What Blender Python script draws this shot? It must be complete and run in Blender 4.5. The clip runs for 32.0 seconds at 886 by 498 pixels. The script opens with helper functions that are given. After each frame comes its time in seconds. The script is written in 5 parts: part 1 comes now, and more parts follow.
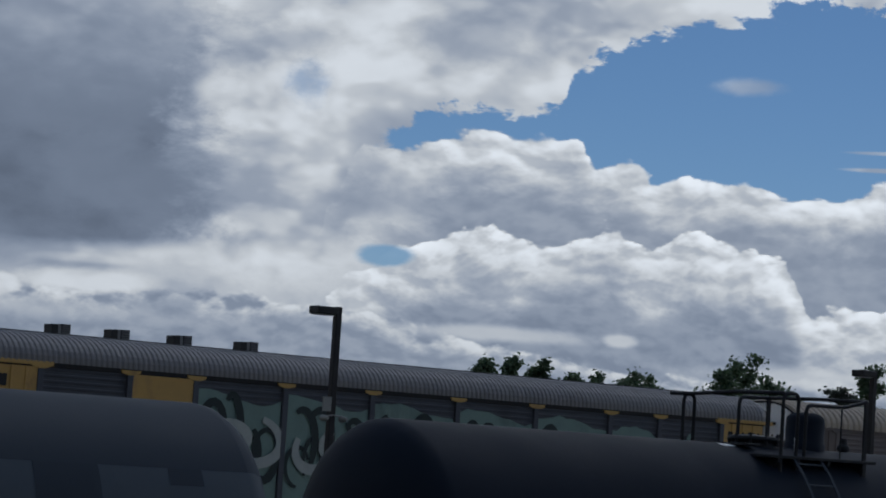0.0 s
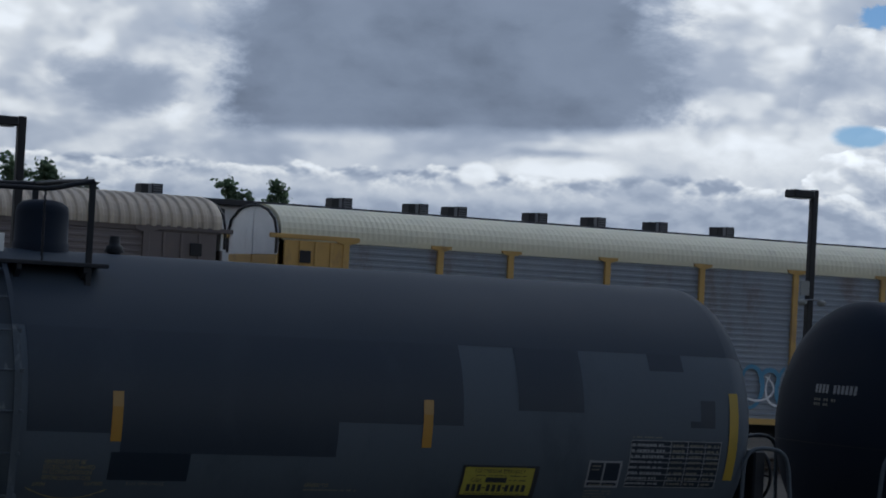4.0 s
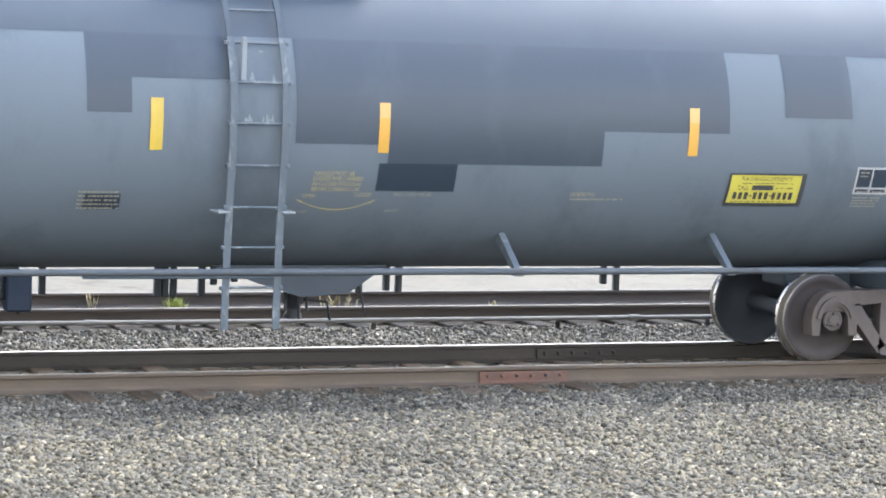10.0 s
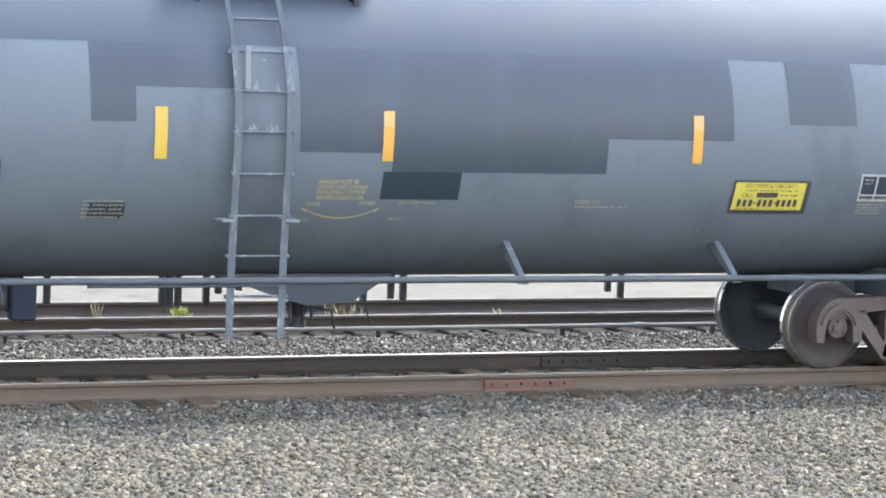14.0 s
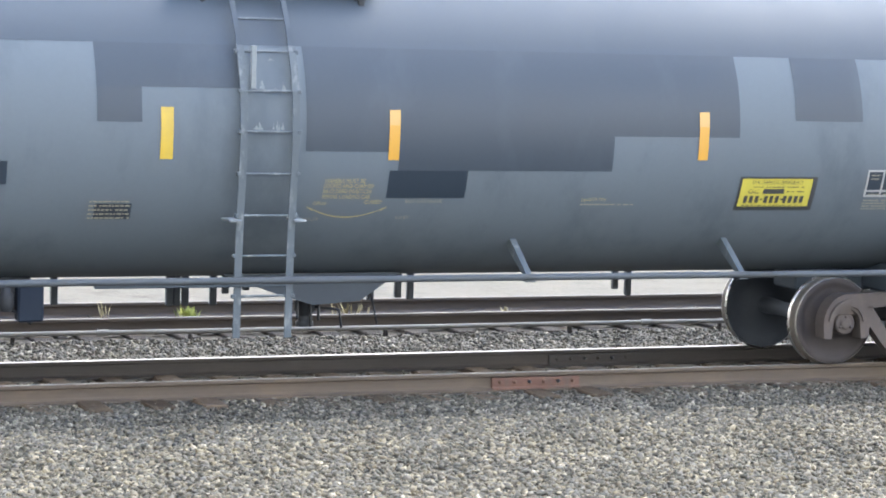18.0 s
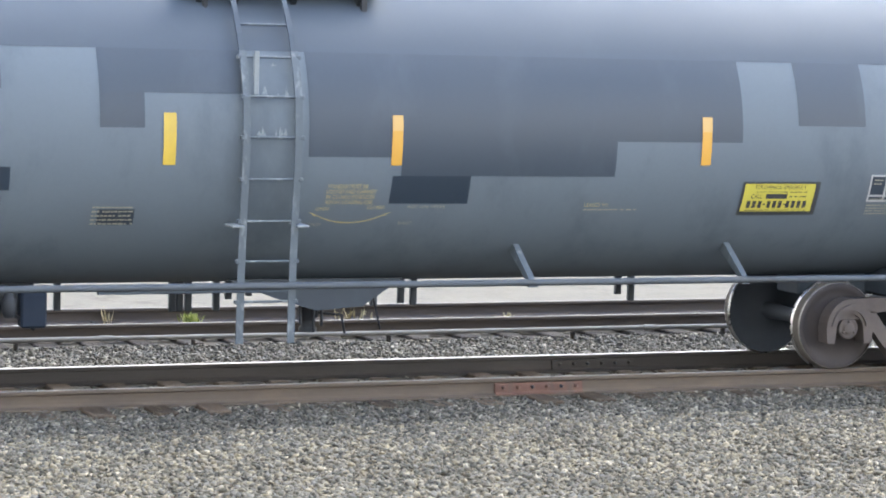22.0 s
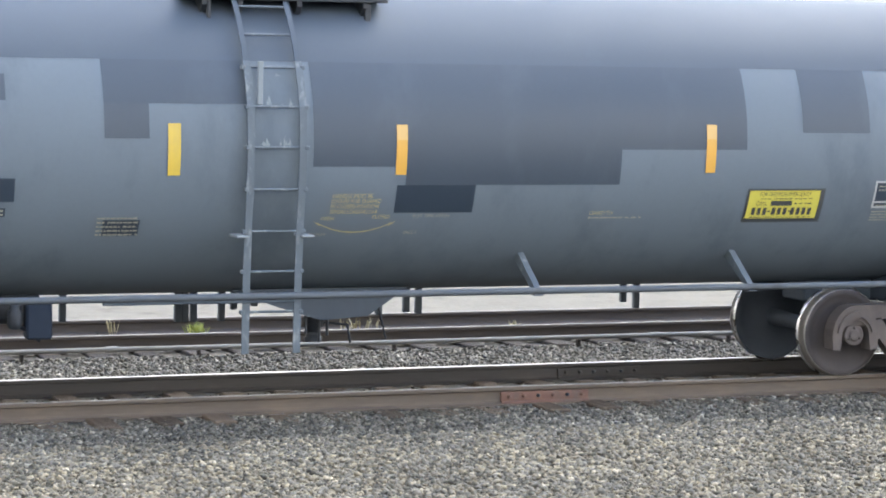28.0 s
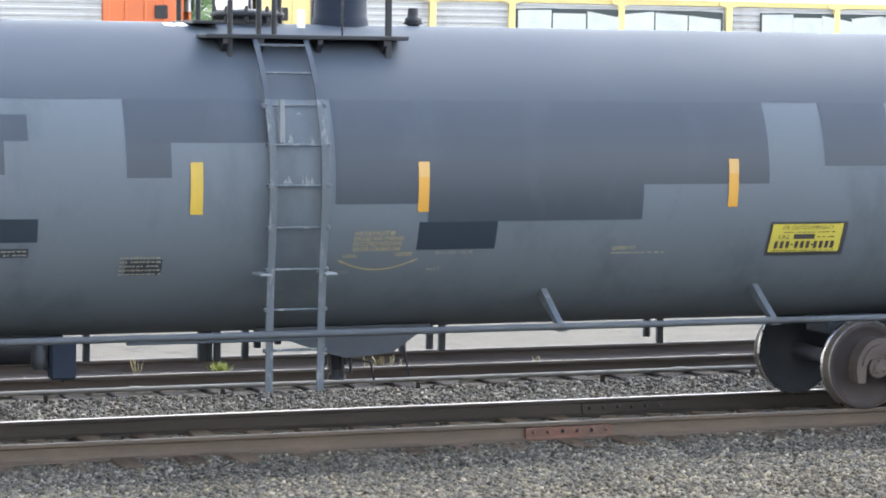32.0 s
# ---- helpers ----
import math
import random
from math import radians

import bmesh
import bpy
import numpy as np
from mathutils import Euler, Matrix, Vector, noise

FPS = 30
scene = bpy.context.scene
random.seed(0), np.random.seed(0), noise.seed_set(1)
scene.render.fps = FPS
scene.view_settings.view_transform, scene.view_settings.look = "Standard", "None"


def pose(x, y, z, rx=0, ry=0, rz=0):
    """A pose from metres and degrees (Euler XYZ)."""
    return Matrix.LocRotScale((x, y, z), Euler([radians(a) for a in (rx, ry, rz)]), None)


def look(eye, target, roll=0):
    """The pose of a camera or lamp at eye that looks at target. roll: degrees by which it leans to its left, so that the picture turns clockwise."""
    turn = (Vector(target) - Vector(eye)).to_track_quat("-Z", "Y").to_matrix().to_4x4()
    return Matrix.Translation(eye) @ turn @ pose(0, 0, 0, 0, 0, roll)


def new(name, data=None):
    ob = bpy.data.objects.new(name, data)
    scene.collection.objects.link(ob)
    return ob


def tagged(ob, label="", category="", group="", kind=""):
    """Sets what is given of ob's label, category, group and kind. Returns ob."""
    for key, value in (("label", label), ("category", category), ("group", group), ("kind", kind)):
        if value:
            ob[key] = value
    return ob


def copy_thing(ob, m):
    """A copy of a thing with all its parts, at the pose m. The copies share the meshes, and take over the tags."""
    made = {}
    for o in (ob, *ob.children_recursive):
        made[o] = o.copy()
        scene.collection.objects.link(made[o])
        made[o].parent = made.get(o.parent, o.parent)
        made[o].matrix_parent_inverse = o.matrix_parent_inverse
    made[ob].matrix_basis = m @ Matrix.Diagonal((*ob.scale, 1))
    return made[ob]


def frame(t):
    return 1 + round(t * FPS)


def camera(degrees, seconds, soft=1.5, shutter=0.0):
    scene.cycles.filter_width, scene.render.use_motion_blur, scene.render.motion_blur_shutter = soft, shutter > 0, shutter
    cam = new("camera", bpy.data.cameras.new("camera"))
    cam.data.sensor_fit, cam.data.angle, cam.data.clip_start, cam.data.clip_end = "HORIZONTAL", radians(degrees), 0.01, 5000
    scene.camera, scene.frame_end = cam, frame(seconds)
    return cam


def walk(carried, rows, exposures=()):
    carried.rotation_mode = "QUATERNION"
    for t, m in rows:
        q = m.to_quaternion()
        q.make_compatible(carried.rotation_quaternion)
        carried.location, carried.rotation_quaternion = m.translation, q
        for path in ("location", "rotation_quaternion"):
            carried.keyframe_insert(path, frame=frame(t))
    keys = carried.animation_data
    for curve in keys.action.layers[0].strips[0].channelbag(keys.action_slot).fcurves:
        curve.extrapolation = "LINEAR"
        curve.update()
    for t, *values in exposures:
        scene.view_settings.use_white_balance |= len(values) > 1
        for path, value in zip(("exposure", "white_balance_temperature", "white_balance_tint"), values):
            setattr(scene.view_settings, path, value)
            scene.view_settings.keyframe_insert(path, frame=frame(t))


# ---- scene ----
# x runs along the tracks, y away from the camera, z = 0 on top of the rails

EYE = Vector((0.0, -23.77, 3.50))
HEADINGS = [  # seconds, degrees of turn, tilt and lean
    (0, 38.20, 4.68, 3.71), (0.3, 38.02, 4.67, 4.01), (0.6, 37.90, 4.61, 3.74), (0.9, 37.85, 4.58, 3.82),
    (1.2, 37.81, 4.57, 3.47), (1.5, 37.69, 4.56, 3.68), (1.8, 37.52, 4.50, 3.49), (2.4, 37.46, 4.47, 3.68),
    (2.7, 37.41, 4.45, 3.51), (3, 37.34, 4.42, 3.29), (3.3, 36.99, 4.35, 3.45), (3.4, 36.46, 4.27, 3.51),
    (3.5, 35.62, 4.10, 3.49), (3.6, 34.41, 3.67, 3.43), (3.7, 32.67, 2.81, 3.61), (3.8, 30.24, 2.04, 3.61),
    (3.9, 28.41, 1.55, 3.54), (4, 27.64, 1.47, 3.08), (4.1, 27.00, 1.48, 2.94), (4.2, 26.70, 0.98, 2.89),
    (4.3, 25.95, 0.04, 2.92), (4.4, 24.81, -1.13, 2.68), (4.5, 23.11, -2.24, 2.77), (6.5, 21.87, -5.44, 2.58),
    (7, 21.86, -5.44, 2.40), (7.5, 21.85, -5.42, 2.38), (8, 21.89, -5.40, 2.32), (8.5, 21.89, -5.40, 2.33),
    (9, 21.86, -5.39, 2.29), (9.5, 21.92, -5.38, 2.25), (10, 21.96, -5.36, 2.20), (10.5, 21.96, -5.36, 2.21),
    (11, 21.96, -5.34, 2.21), (11.5, 21.94, -5.31, 2.17), (12, 21.92, -5.29, 2.12), (12.5, 21.87, -5.26, 2.08),
    (13, 21.85, -5.23, 2.13), (13.5, 21.90, -5.23, 2.04), (14, 21.85, -5.18, 2.04), (14.5, 21.89, -5.23, 2.00),
    (16.5, 21.69, -5.21, 1.74), (17, 21.75, -5.18, 1.69), (17.5, 21.78, -5.21, 1.63), (18, 21.70, -5.22, 1.64),
    (18.5, 21.68, -5.21, 1.67), (19, 21.66, -5.19, 1.64), (19.5, 21.64, -5.15, 1.61), (20, 21.64, -5.13, 1.62),
    (20.5, 21.65, -5.12, 1.59), (21, 21.65, -5.10, 1.59), (21.5, 21.64, -5.10, 1.53), (22, 21.63, -5.10, 1.56),
    (22.5, 21.63, -5.08, 1.47), (23, 21.60, -5.07, 1.42), (23.5, 21.62, -5.07, 1.42), (24, 21.59, -5.06, 1.37),
    (24.5, 21.57, -5.03, 1.38), (25, 21.53, -4.96, 1.32), (25.5, 21.58, -4.94, 1.30), (27.5, 21.53, -4.89, 1.21),
    (28, 21.51, -4.90, 1.19), (28.5, 21.50, -4.89, 1.08), (29, 20.87, -4.54, 0.69), (29.5, 20.86, -4.26, 0.77),
    (30, 20.86, -4.23, 0.69), (30.5, 20.92, -4.19, 0.75), (31, 20.94, -4.14, 0.75), (31.5, 20.96, -4.08, 0.68),
    (32, 20.98, -4.08, 0.61),
]


def aim(turn, tilt, lean):
    a, b = radians(turn), radians(tilt)
    way = Vector((math.sin(a) * math.cos(b), math.cos(a) * math.cos(b), math.sin(b)))
    return look(EYE, EYE + way, lean)


cam = camera(19.85, 32.0, soft=1.9)
walk(cam, [(t, aim(a, b, c)) for t, a, b, c in HEADINGS],
     exposures=[(0, -0.47, 5600, 8), (3.5, -0.47, 5600, 8), (4.0, -0.05, 5600, 8), (4.5, 0.9, 5700, 8), (6.4, 4.32, 6500, 8), (8, 4.26, 6500, 8), (14, 4.18, 6500, 8), (25, 3.99, 6500, 8), (28.5, 3.98, 6500, 8), (29.2, 3.84, 6500, 8), (29.8, 3.74, 6500, 8), (32, 3.74, 6500, 8)])

# ---- light ----
SUN_AZ, SUN_EL = 62.0, 52.0   # degrees from +y towards +x, degrees up
sun = new("sun", bpy.data.lights.new("sun", "SUN"))
sun.data.energy, sun.data.angle, sun.data.color = 0.42, radians(32), (1.0, 0.95, 0.88)
s_way = Vector((math.sin(radians(SUN_AZ)) * math.cos(radians(SUN_EL)), math.cos(radians(SUN_AZ)) * math.cos(radians(SUN_EL)), math.sin(radians(SUN_EL))))
sun.matrix_world = look(s_way * 100, (0, 0, 0))


class Nodes:
    """Short hand for building a node tree."""

    def __init__(self, tree):
        self.tree = tree
        tree.nodes.clear()

    def add(self, kind, props=None, **inputs):
        n = self.tree.nodes.new(kind)
        for k, v in (props or {}).items():
            setattr(n, k, v)
        for k, v in inputs.items():
            self.put(n, k.replace("_", " "), v)
        return n

    def put(self, n, key, v):
        key = int(key[2:]) if key.startswith("in") and key[2:].isdigit() else key
        s = n.inputs[key]
        if isinstance(v, bpy.types.NodeSocket):
            self.tree.links.new(v, s)
        else:
            s.default_value = v

    def math(self, op, a, b=0.0, c=0.0, clamp=False):
        n = self.add("ShaderNodeMath", {"operation": op, "use_clamp": clamp})
        for i, v in enumerate((a, b, c)):
            self.put(n, "in%d" % i, v)
        return n.outputs[0]

    def vec(self, op, a, b=(0, 0, 0)):
        n = self.add("ShaderNodeVectorMath", {"operation": op})
        self.put(n, "in0", a)
        self.put(n, "in1", b)
        return n.outputs["Value"] if op in ("DOT_PRODUCT", "LENGTH") else n.outputs[0]

    def noise(self, vector, scale, detail=4.0, rough=0.55, distortion=0.0):
        return self.add("ShaderNodeTexNoise", None, Vector=vector, Scale=scale, Detail=detail, Roughness=rough, Distortion=distortion).outputs[0]

    def ramp(self, fac, stops, ease="LINEAR"):
        n = self.add("ShaderNodeValToRGB")
        n.color_ramp.interpolation = ease
        el = n.color_ramp.elements
        while len(el) < len(stops):
            el.new(0.5)
        for e, (p, c) in zip(el, stops):
            e.position = p
            e.color = c if len(c) == 4 else (*c, 1)
        self.put(n, "Fac", fac)
        return n.outputs[0]

    def fit(self, v, a, b, c=0.0, d=1.0):
        n = self.add("ShaderNodeMapRange", {"interpolation_type": "SMOOTHSTEP"})
        for i, x in enumerate((v, a, b, c, d)):
            self.put(n, "in%d" % i, x)
        return n.outputs[0]

    def mix(self, fac, a, b, blend="MIX"):
        n = self.add("ShaderNodeMix", {"data_type": "RGBA", "blend_type": blend})
        for i, v in ((0, fac), (6, a), (7, b)):
            if isinstance(v, tuple) and len(v) == 3:
                v = (*v, 1)
            self.put(n, "in%d" % i, v)
        return n.outputs[2]


def make_world():
    world = bpy.data.worlds.new("sky")
    scene.world = world
    world.use_nodes = True
    N = Nodes(world.node_tree)
    d_way = N.add("ShaderNodeTexCoord").outputs["Generated"]
    sep = N.add("ShaderNodeSeparateXYZ", None, Vector=d_way)
    x, y, z = sep.outputs
    sky = N.add("ShaderNodeTexSky", {"sky_type": "NISHITA", "sun_disc": False, "sun_elevation": radians(SUN_EL), "sun_rotation": radians(SUN_AZ),
                                     "air_density": 1.0, "dust_density": 0.0, "ozone_density": 5.0, "altitude": 1500})
    clear = N.add("ShaderNodeBackground", None, Color=sky.outputs[0], Strength=0.063)
    # heading and height of the ray in degrees
    az = N.math("MULTIPLY", N.math("ARCTAN2", x, y), 57.2958)
    el = N.math("MULTIPLY", N.math("ARCSINE", z), 57.2958)
    flat = N.add("ShaderNodeCombineXYZ", None, X=az, Y=N.math("MULTIPLY", el, 1.75), Z=0.0).outputs[0]
    flat = N.vec("SCALE", flat)
    flat.node.inputs["Scale"].default_value = 0.1
    warp = N.add("ShaderNodeTexNoise", None, Vector=flat, Scale=2.3, Detail=3.0).outputs["Color"]
    warp = N.vec("SCALE", N.vec("SUBTRACT", warp, (0.5, 0.5, 0.5)))
    warp.node.inputs["Scale"].default_value = 0.13
    bent = N.vec("ADD", flat, warp)

    def heaps(shift):
        """Heights of the cloud heaps: broad banks with rounded puffs on them."""
        q = N.vec("ADD", bent, shift)
        broad = N.noise(q, 1.25, 5, 0.5)
        cell = N.add("ShaderNodeTexVoronoi", {"feature": "SMOOTH_F1"}, Vector=q, Scale=4.6, Smoothness=0.75)
        cell.inputs["Detail"].default_value = 2.5
        cell.inputs["Roughness"].default_value = 0.55
        puff = N.math("SUBTRACT", 0.75, cell.outputs["Distance"])
        return N.math("ADD", broad, N.math("MULTIPLY", puff, 0.28))

    here, above, deep = heaps((0, 0, 0)), heaps((-0.03, 0.075, 0)), heaps((-0.08, 0.24, 0))
    fine = N.noise(N.vec("ADD", bent, (4.2, 1.7, 0.3)), 6.0, 6, 0.6)
    rag = N.math("MULTIPLY", N.math("SUBTRACT", N.noise(N.vec("ADD", bent, (2.2, 5.5, 0.7)), 4.5, 7, 0.64), 0.5), 3.0)
    shred = N.math("MULTIPLY", N.math("SUBTRACT", N.noise(N.vec("ADD", bent, (1.3, 7.1, 0.0)), 13.0, 6, 0.64), 0.5), 2.2)

    def bank(a, e, w, h, edge=0.5, loose=1.0):
        """One at the middle of a cloud bank or of a gap, fading to nothing outside it."""
        p = N.math("DIVIDE", N.math("SUBTRACT", az, a), w)
        q = N.math("DIVIDE", N.math("SUBTRACT", el, e), h)
        r = N.math("SQRT", N.math("ADD", N.math("MULTIPLY", p, p), N.math("MULTIPLY", q, q)))
        return N.fit(N.math("ADD", r, N.math("MULTIPLY", rag, loose)), 1 + edge, 1 - edge)

    def most(*v):
        o = v[0]
        for w in v[1:]:
            o = N.math("MAXIMUM", o, w)
        return o

    def skyline(stops):
        """Height in degrees of a cloud edge by heading, from (heading, height) pairs between 20 and 60 degrees."""
        f = N.math("DIVIDE", N.math("SUBTRACT", az, 20.0), 40.0, clamp=True)
        r = N.ramp(f, [((a - 20.0) / 40.0, (h / 12.0,) * 3) for a, h in stops], "EASE")
        return N.math("MULTIPLY", N.add("ShaderNodeSeparateColor", None, Color=r).outputs[0], 12.0)

    def billow(shift, size):
        """Rounded cauliflower bumps, large with small ones on them."""
        c = N.add("ShaderNodeTexVoronoi", {"feature": "SMOOTH_F1", "normalize": True}, Vector=N.vec("ADD", bent, shift), Scale=size, Smoothness=0.35)
        c.inputs["Detail"].default_value = 3.0
        c.inputs["Roughness"].default_value = 0.48
        return c.outputs["Distance"]

    def blend(fac, a, b):
        return N.math("ADD", a, N.math("MULTIPLY", N.math("SUBTRACT", b, a), fac))

    # open sky high up and elsewhere round the horizon
    thin = most(bank(74, 15, 9, 5), bank(-20, 26, 22, 9), bank(150, 32, 30, 14), N.math("MULTIPLY", N.fit(el, 14, 45), 0.66))
    full = N.math("SUBTRACT", N.math("ADD", here, N.math("MULTIPLY", N.math("SUBTRACT", fine, 0.5), 0.22)), N.math("MULTIPLY", thin, 0.62))
    cover = N.fit(N.math("ADD", full, 0.08), 0.19, 0.30)
    # the clear field under the ragged upper sheet, with two small holes
    upper = skyline(((20, 7.3), (36.9, 7.5), (37.6, 7.85), (40.6, 8.0), (41.15, 9.05), (41.8, 9.35), (42.7, 9.95), (44.5, 10.3), (47.5, 10.65), (60, 11.2)))
    frayed = N.math("ADD", N.math("MULTIPLY", rag, 0.75), N.math("MULTIPLY", shred, 0.45))
    gap = N.math("MULTIPLY", N.fit(N.math("ADD", N.math("SUBTRACT", upper, el), frayed), -0.02, 0.16), N.fit(N.math("ADD", az, frayed), 36.35, 36.75))
    gap = N.math("MULTIPLY", gap, N.fit(az, 66, 58))
    hole = most(N.math("MULTIPLY", bank(36.95, 4.45, 0.62, 0.26, 0.25, 0.5), 0.95), N.math("MULTIPLY", bank(34.75, 8.3, 0.45, 0.36, 0.8, 1.8), 0.55))
    strand = most(N.math("MULTIPLY", bank(44.95, 8.7, 0.6, 0.16, 0.7, 0.9), 0.5), N.math("MULTIPLY", bank(48.0, 6.98, 0.8, 0.05, 0.5, 0.3), 0.8), N.math("MULTIPLY", bank(48.0, 7.36, 0.7, 0.04, 0.5, 0.3), 0.6))
    cover = N.math("MINIMUM", cover, N.math("SUBTRACT", 1.0, N.math("MULTIPLY", gap, N.math("SUBTRACT", 1.0, strand))))

    # the upper sheet: soft and bright, greyer in folds
    lit = N.fit(N.math("SUBTRACT", here, above), -0.075, 0.085)
    body = N.fit(N.math("SUBTRACT", here, deep), -0.22, 0.16)
    lum = N.math("ADD", 0.36, N.math("ADD", N.math("MULTIPLY", lit, 0.15), N.math("MULTIPLY", body, 0.21)))
    fold = most(N.math("MULTIPLY", bank(38.8, 9.4, 1.5, 0.55, 0.8), 0.55), N.math("MULTIPLY", bank(34.3, 9.1, 1.3, 0.35, 0.8), 0.5), N.math("MULTIPLY", bank(20.4, 4.75, 1.7, 0.5, 0.6), 0.85), N.math("MULTIPLY", bank(37.4, 5.7, 1.9, 0.28, 0.7), 0.4), N.math("MULTIPLY", bank(28.0, 3.3, 9.0, 0.75, 0.7, 0.6), 0.5))
    lum = blend(fold, lum, 0.27)

    # heaps in front of one another: white along the tops, grey towards the feet
    for k, (stops, size, swell, pale, foot, depth) in enumerate((
            (((20, 0), (34.6, 3.5), (36.4, 6.9), (38.9, 7.38), (41.0, 7.25), (41.6, 6.75), (42.3, 6.9), (43.0, 6.55), (44.7, 6.6), (45.8, 6.3), (47.0, 6.5), (48.4, 6.85), (60, 6.6)), 7.0, 1.7, 0.72, 0.34, 1.6),
            (((20, 0), (34.8, 2.0), (36.2, 4.0), (37.3, 4.6), (38.9, 5.3), (40.3, 5.05), (42.0, 5.5), (42.8, 5.0), (43.8, 5.3), (44.8, 5.25), (45.8, 4.95), (46.6, 3.9), (60, 3.6)), 8.5, 1.7, 0.73, 0.31, 2.0),
            (((20, 3.2), (33, 3.4), (36.2, 3.2), (39, 2.75), (41, 2.45), (43, 2.2), (48, 2.3), (60, 2.3)), 11.0, 0.8, 0.50, 0.34, 0.7))):
        shift = (3.1 * k, 1.7 * k, 0.0)
        bump = billow(shift, size)
        lee = billow((shift[0] + 0.012, shift[1] + 0.030, 0.0), size)
        d = N.math("ADD", N.math("SUBTRACT", skyline(stops), el), N.math("MULTIPLY", N.math("SUBTRACT", 0.30, bump), swell))
        d = N.math("ADD", d, N.math("MULTIPLY", shred, 0.10))
        near = N.fit(N.math("ADD", az, N.math("MULTIPLY", rag, 2.0)), (35.4, 34.6, 0.0)[k], (38.4, 37.0, 1.0)[k])
        solid_edge = N.fit(d, 0.0, 0.11)
        mask = N.math("MULTIPLY", solid_edge, near)
        grade = N.fit(N.math("ADD", d, N.math("MULTIPLY", rag, 0.7)), 0.05, depth)
        round_ = N.fit(N.math("SUBTRACT", lee, bump), -0.11, 0.11, -0.17, 0.15)
        heap = N.math("ADD", blend(grade, pale, foot), N.math("MULTIPLY", round_, N.math("SUBTRACT", 1.25, grade)))
        lum = blend(mask, lum, heap)
        cover = N.math("MAXIMUM", cover, solid_edge)
    # bright strips low down, over the roofs
    strip = most(N.math("MULTIPLY", bank(39.5, 2.85, 2.6, 0.16, 0.6, 0.6), 0.7), N.math("MULTIPLY", bank(46.2, 2.25, 2.2, 0.22, 0.7, 0.6), 0.7), N.math("MULTIPLY", bank(42.3, 2.85, 0.42, 0.15, 0.4, 0.5), 0.8), N.math("MULTIPLY", bank(24.5, 2.75, 7.5, 0.2, 0.8, 0.8), 0.45))
    lum = blend(strip, lum, 0.60)
    # the heavy bank with its level base, and small lit puffs under it
    left = N.math("MULTIPLY", N.fit(N.math("ADD", az, N.math("MULTIPLY", rag, 1.6)), 33.9, 31.6), N.fit(N.math("ADD", az, N.math("MULTIPLY", rag, 1.2)), 21.6, 23.4))
    base = N.fit(N.math("ADD", el, N.math("MULTIPLY", rag, 0.12)), N.math("ADD", 3.62, N.math("MULTIPLY", N.math("SUBTRACT", az, 23.0), 0.055)), N.math("ADD", 4.1, N.math("MULTIPLY", N.math("SUBTRACT", az, 23.0), 0.05)))
    heavy = N.math("MULTIPLY", N.math("MULTIPLY", left, base), N.fit(N.math("ADD", el, rag), 10.5, 6.8, 0.5, 1.0))
    lum = blend(N.math("MULTIPLY", heavy, 0.96), lum, N.fit(N.math("ADD", here, N.math("MULTIPLY", rag, 0.15)), 0.35, 0.8, 0.215, 0.125))
    puff = most(bank(28.3, 3.2, 0.42, 0.24, 0.3, 0.45), bank(30.4, 3.42, 1.35, 0.27, 0.4, 0.55), N.math("MULTIPLY", bank(30.2, 3.92, 1.0, 0.10, 0.6, 0.5), 0.6), N.math("MULTIPLY", bank(32.9, 7.9, 0.45, 0.3, 0.6, 0.9), 0.8))
    lum = blend(N.math("MULTIPLY", puff, 0.85), lum, N.fit(N.math("SUBTRACT", here, above), -0.07, 0.07, 0.58, 0.72))
    cover = N.math("MULTIPLY", cover, N.math("SUBTRACT", 1.0, hole))
    lum = N.math("MULTIPLY", lum, N.math("ADD", 0.93, N.math("MULTIPLY", fine, 0.14)))
    tint = N.mix(N.fit(lum, 0.14, 0.62), (0.82, 0.92, 1.12), (1.04, 1.0, 0.94))
    colour = N.mix(1.0, tint, N.add("ShaderNodeCombineColor", None, Red=lum, Green=lum, Blue=lum).outputs[0], "MULTIPLY")
    # brighter towards the hidden sun; unseen sky opposite is dimmed to darken near sides
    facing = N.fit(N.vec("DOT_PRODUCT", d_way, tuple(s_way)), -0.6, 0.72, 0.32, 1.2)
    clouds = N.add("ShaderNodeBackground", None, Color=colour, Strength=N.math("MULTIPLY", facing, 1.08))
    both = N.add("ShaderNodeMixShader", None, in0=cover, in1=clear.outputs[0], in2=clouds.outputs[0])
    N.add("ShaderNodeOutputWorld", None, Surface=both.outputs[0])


make_world()

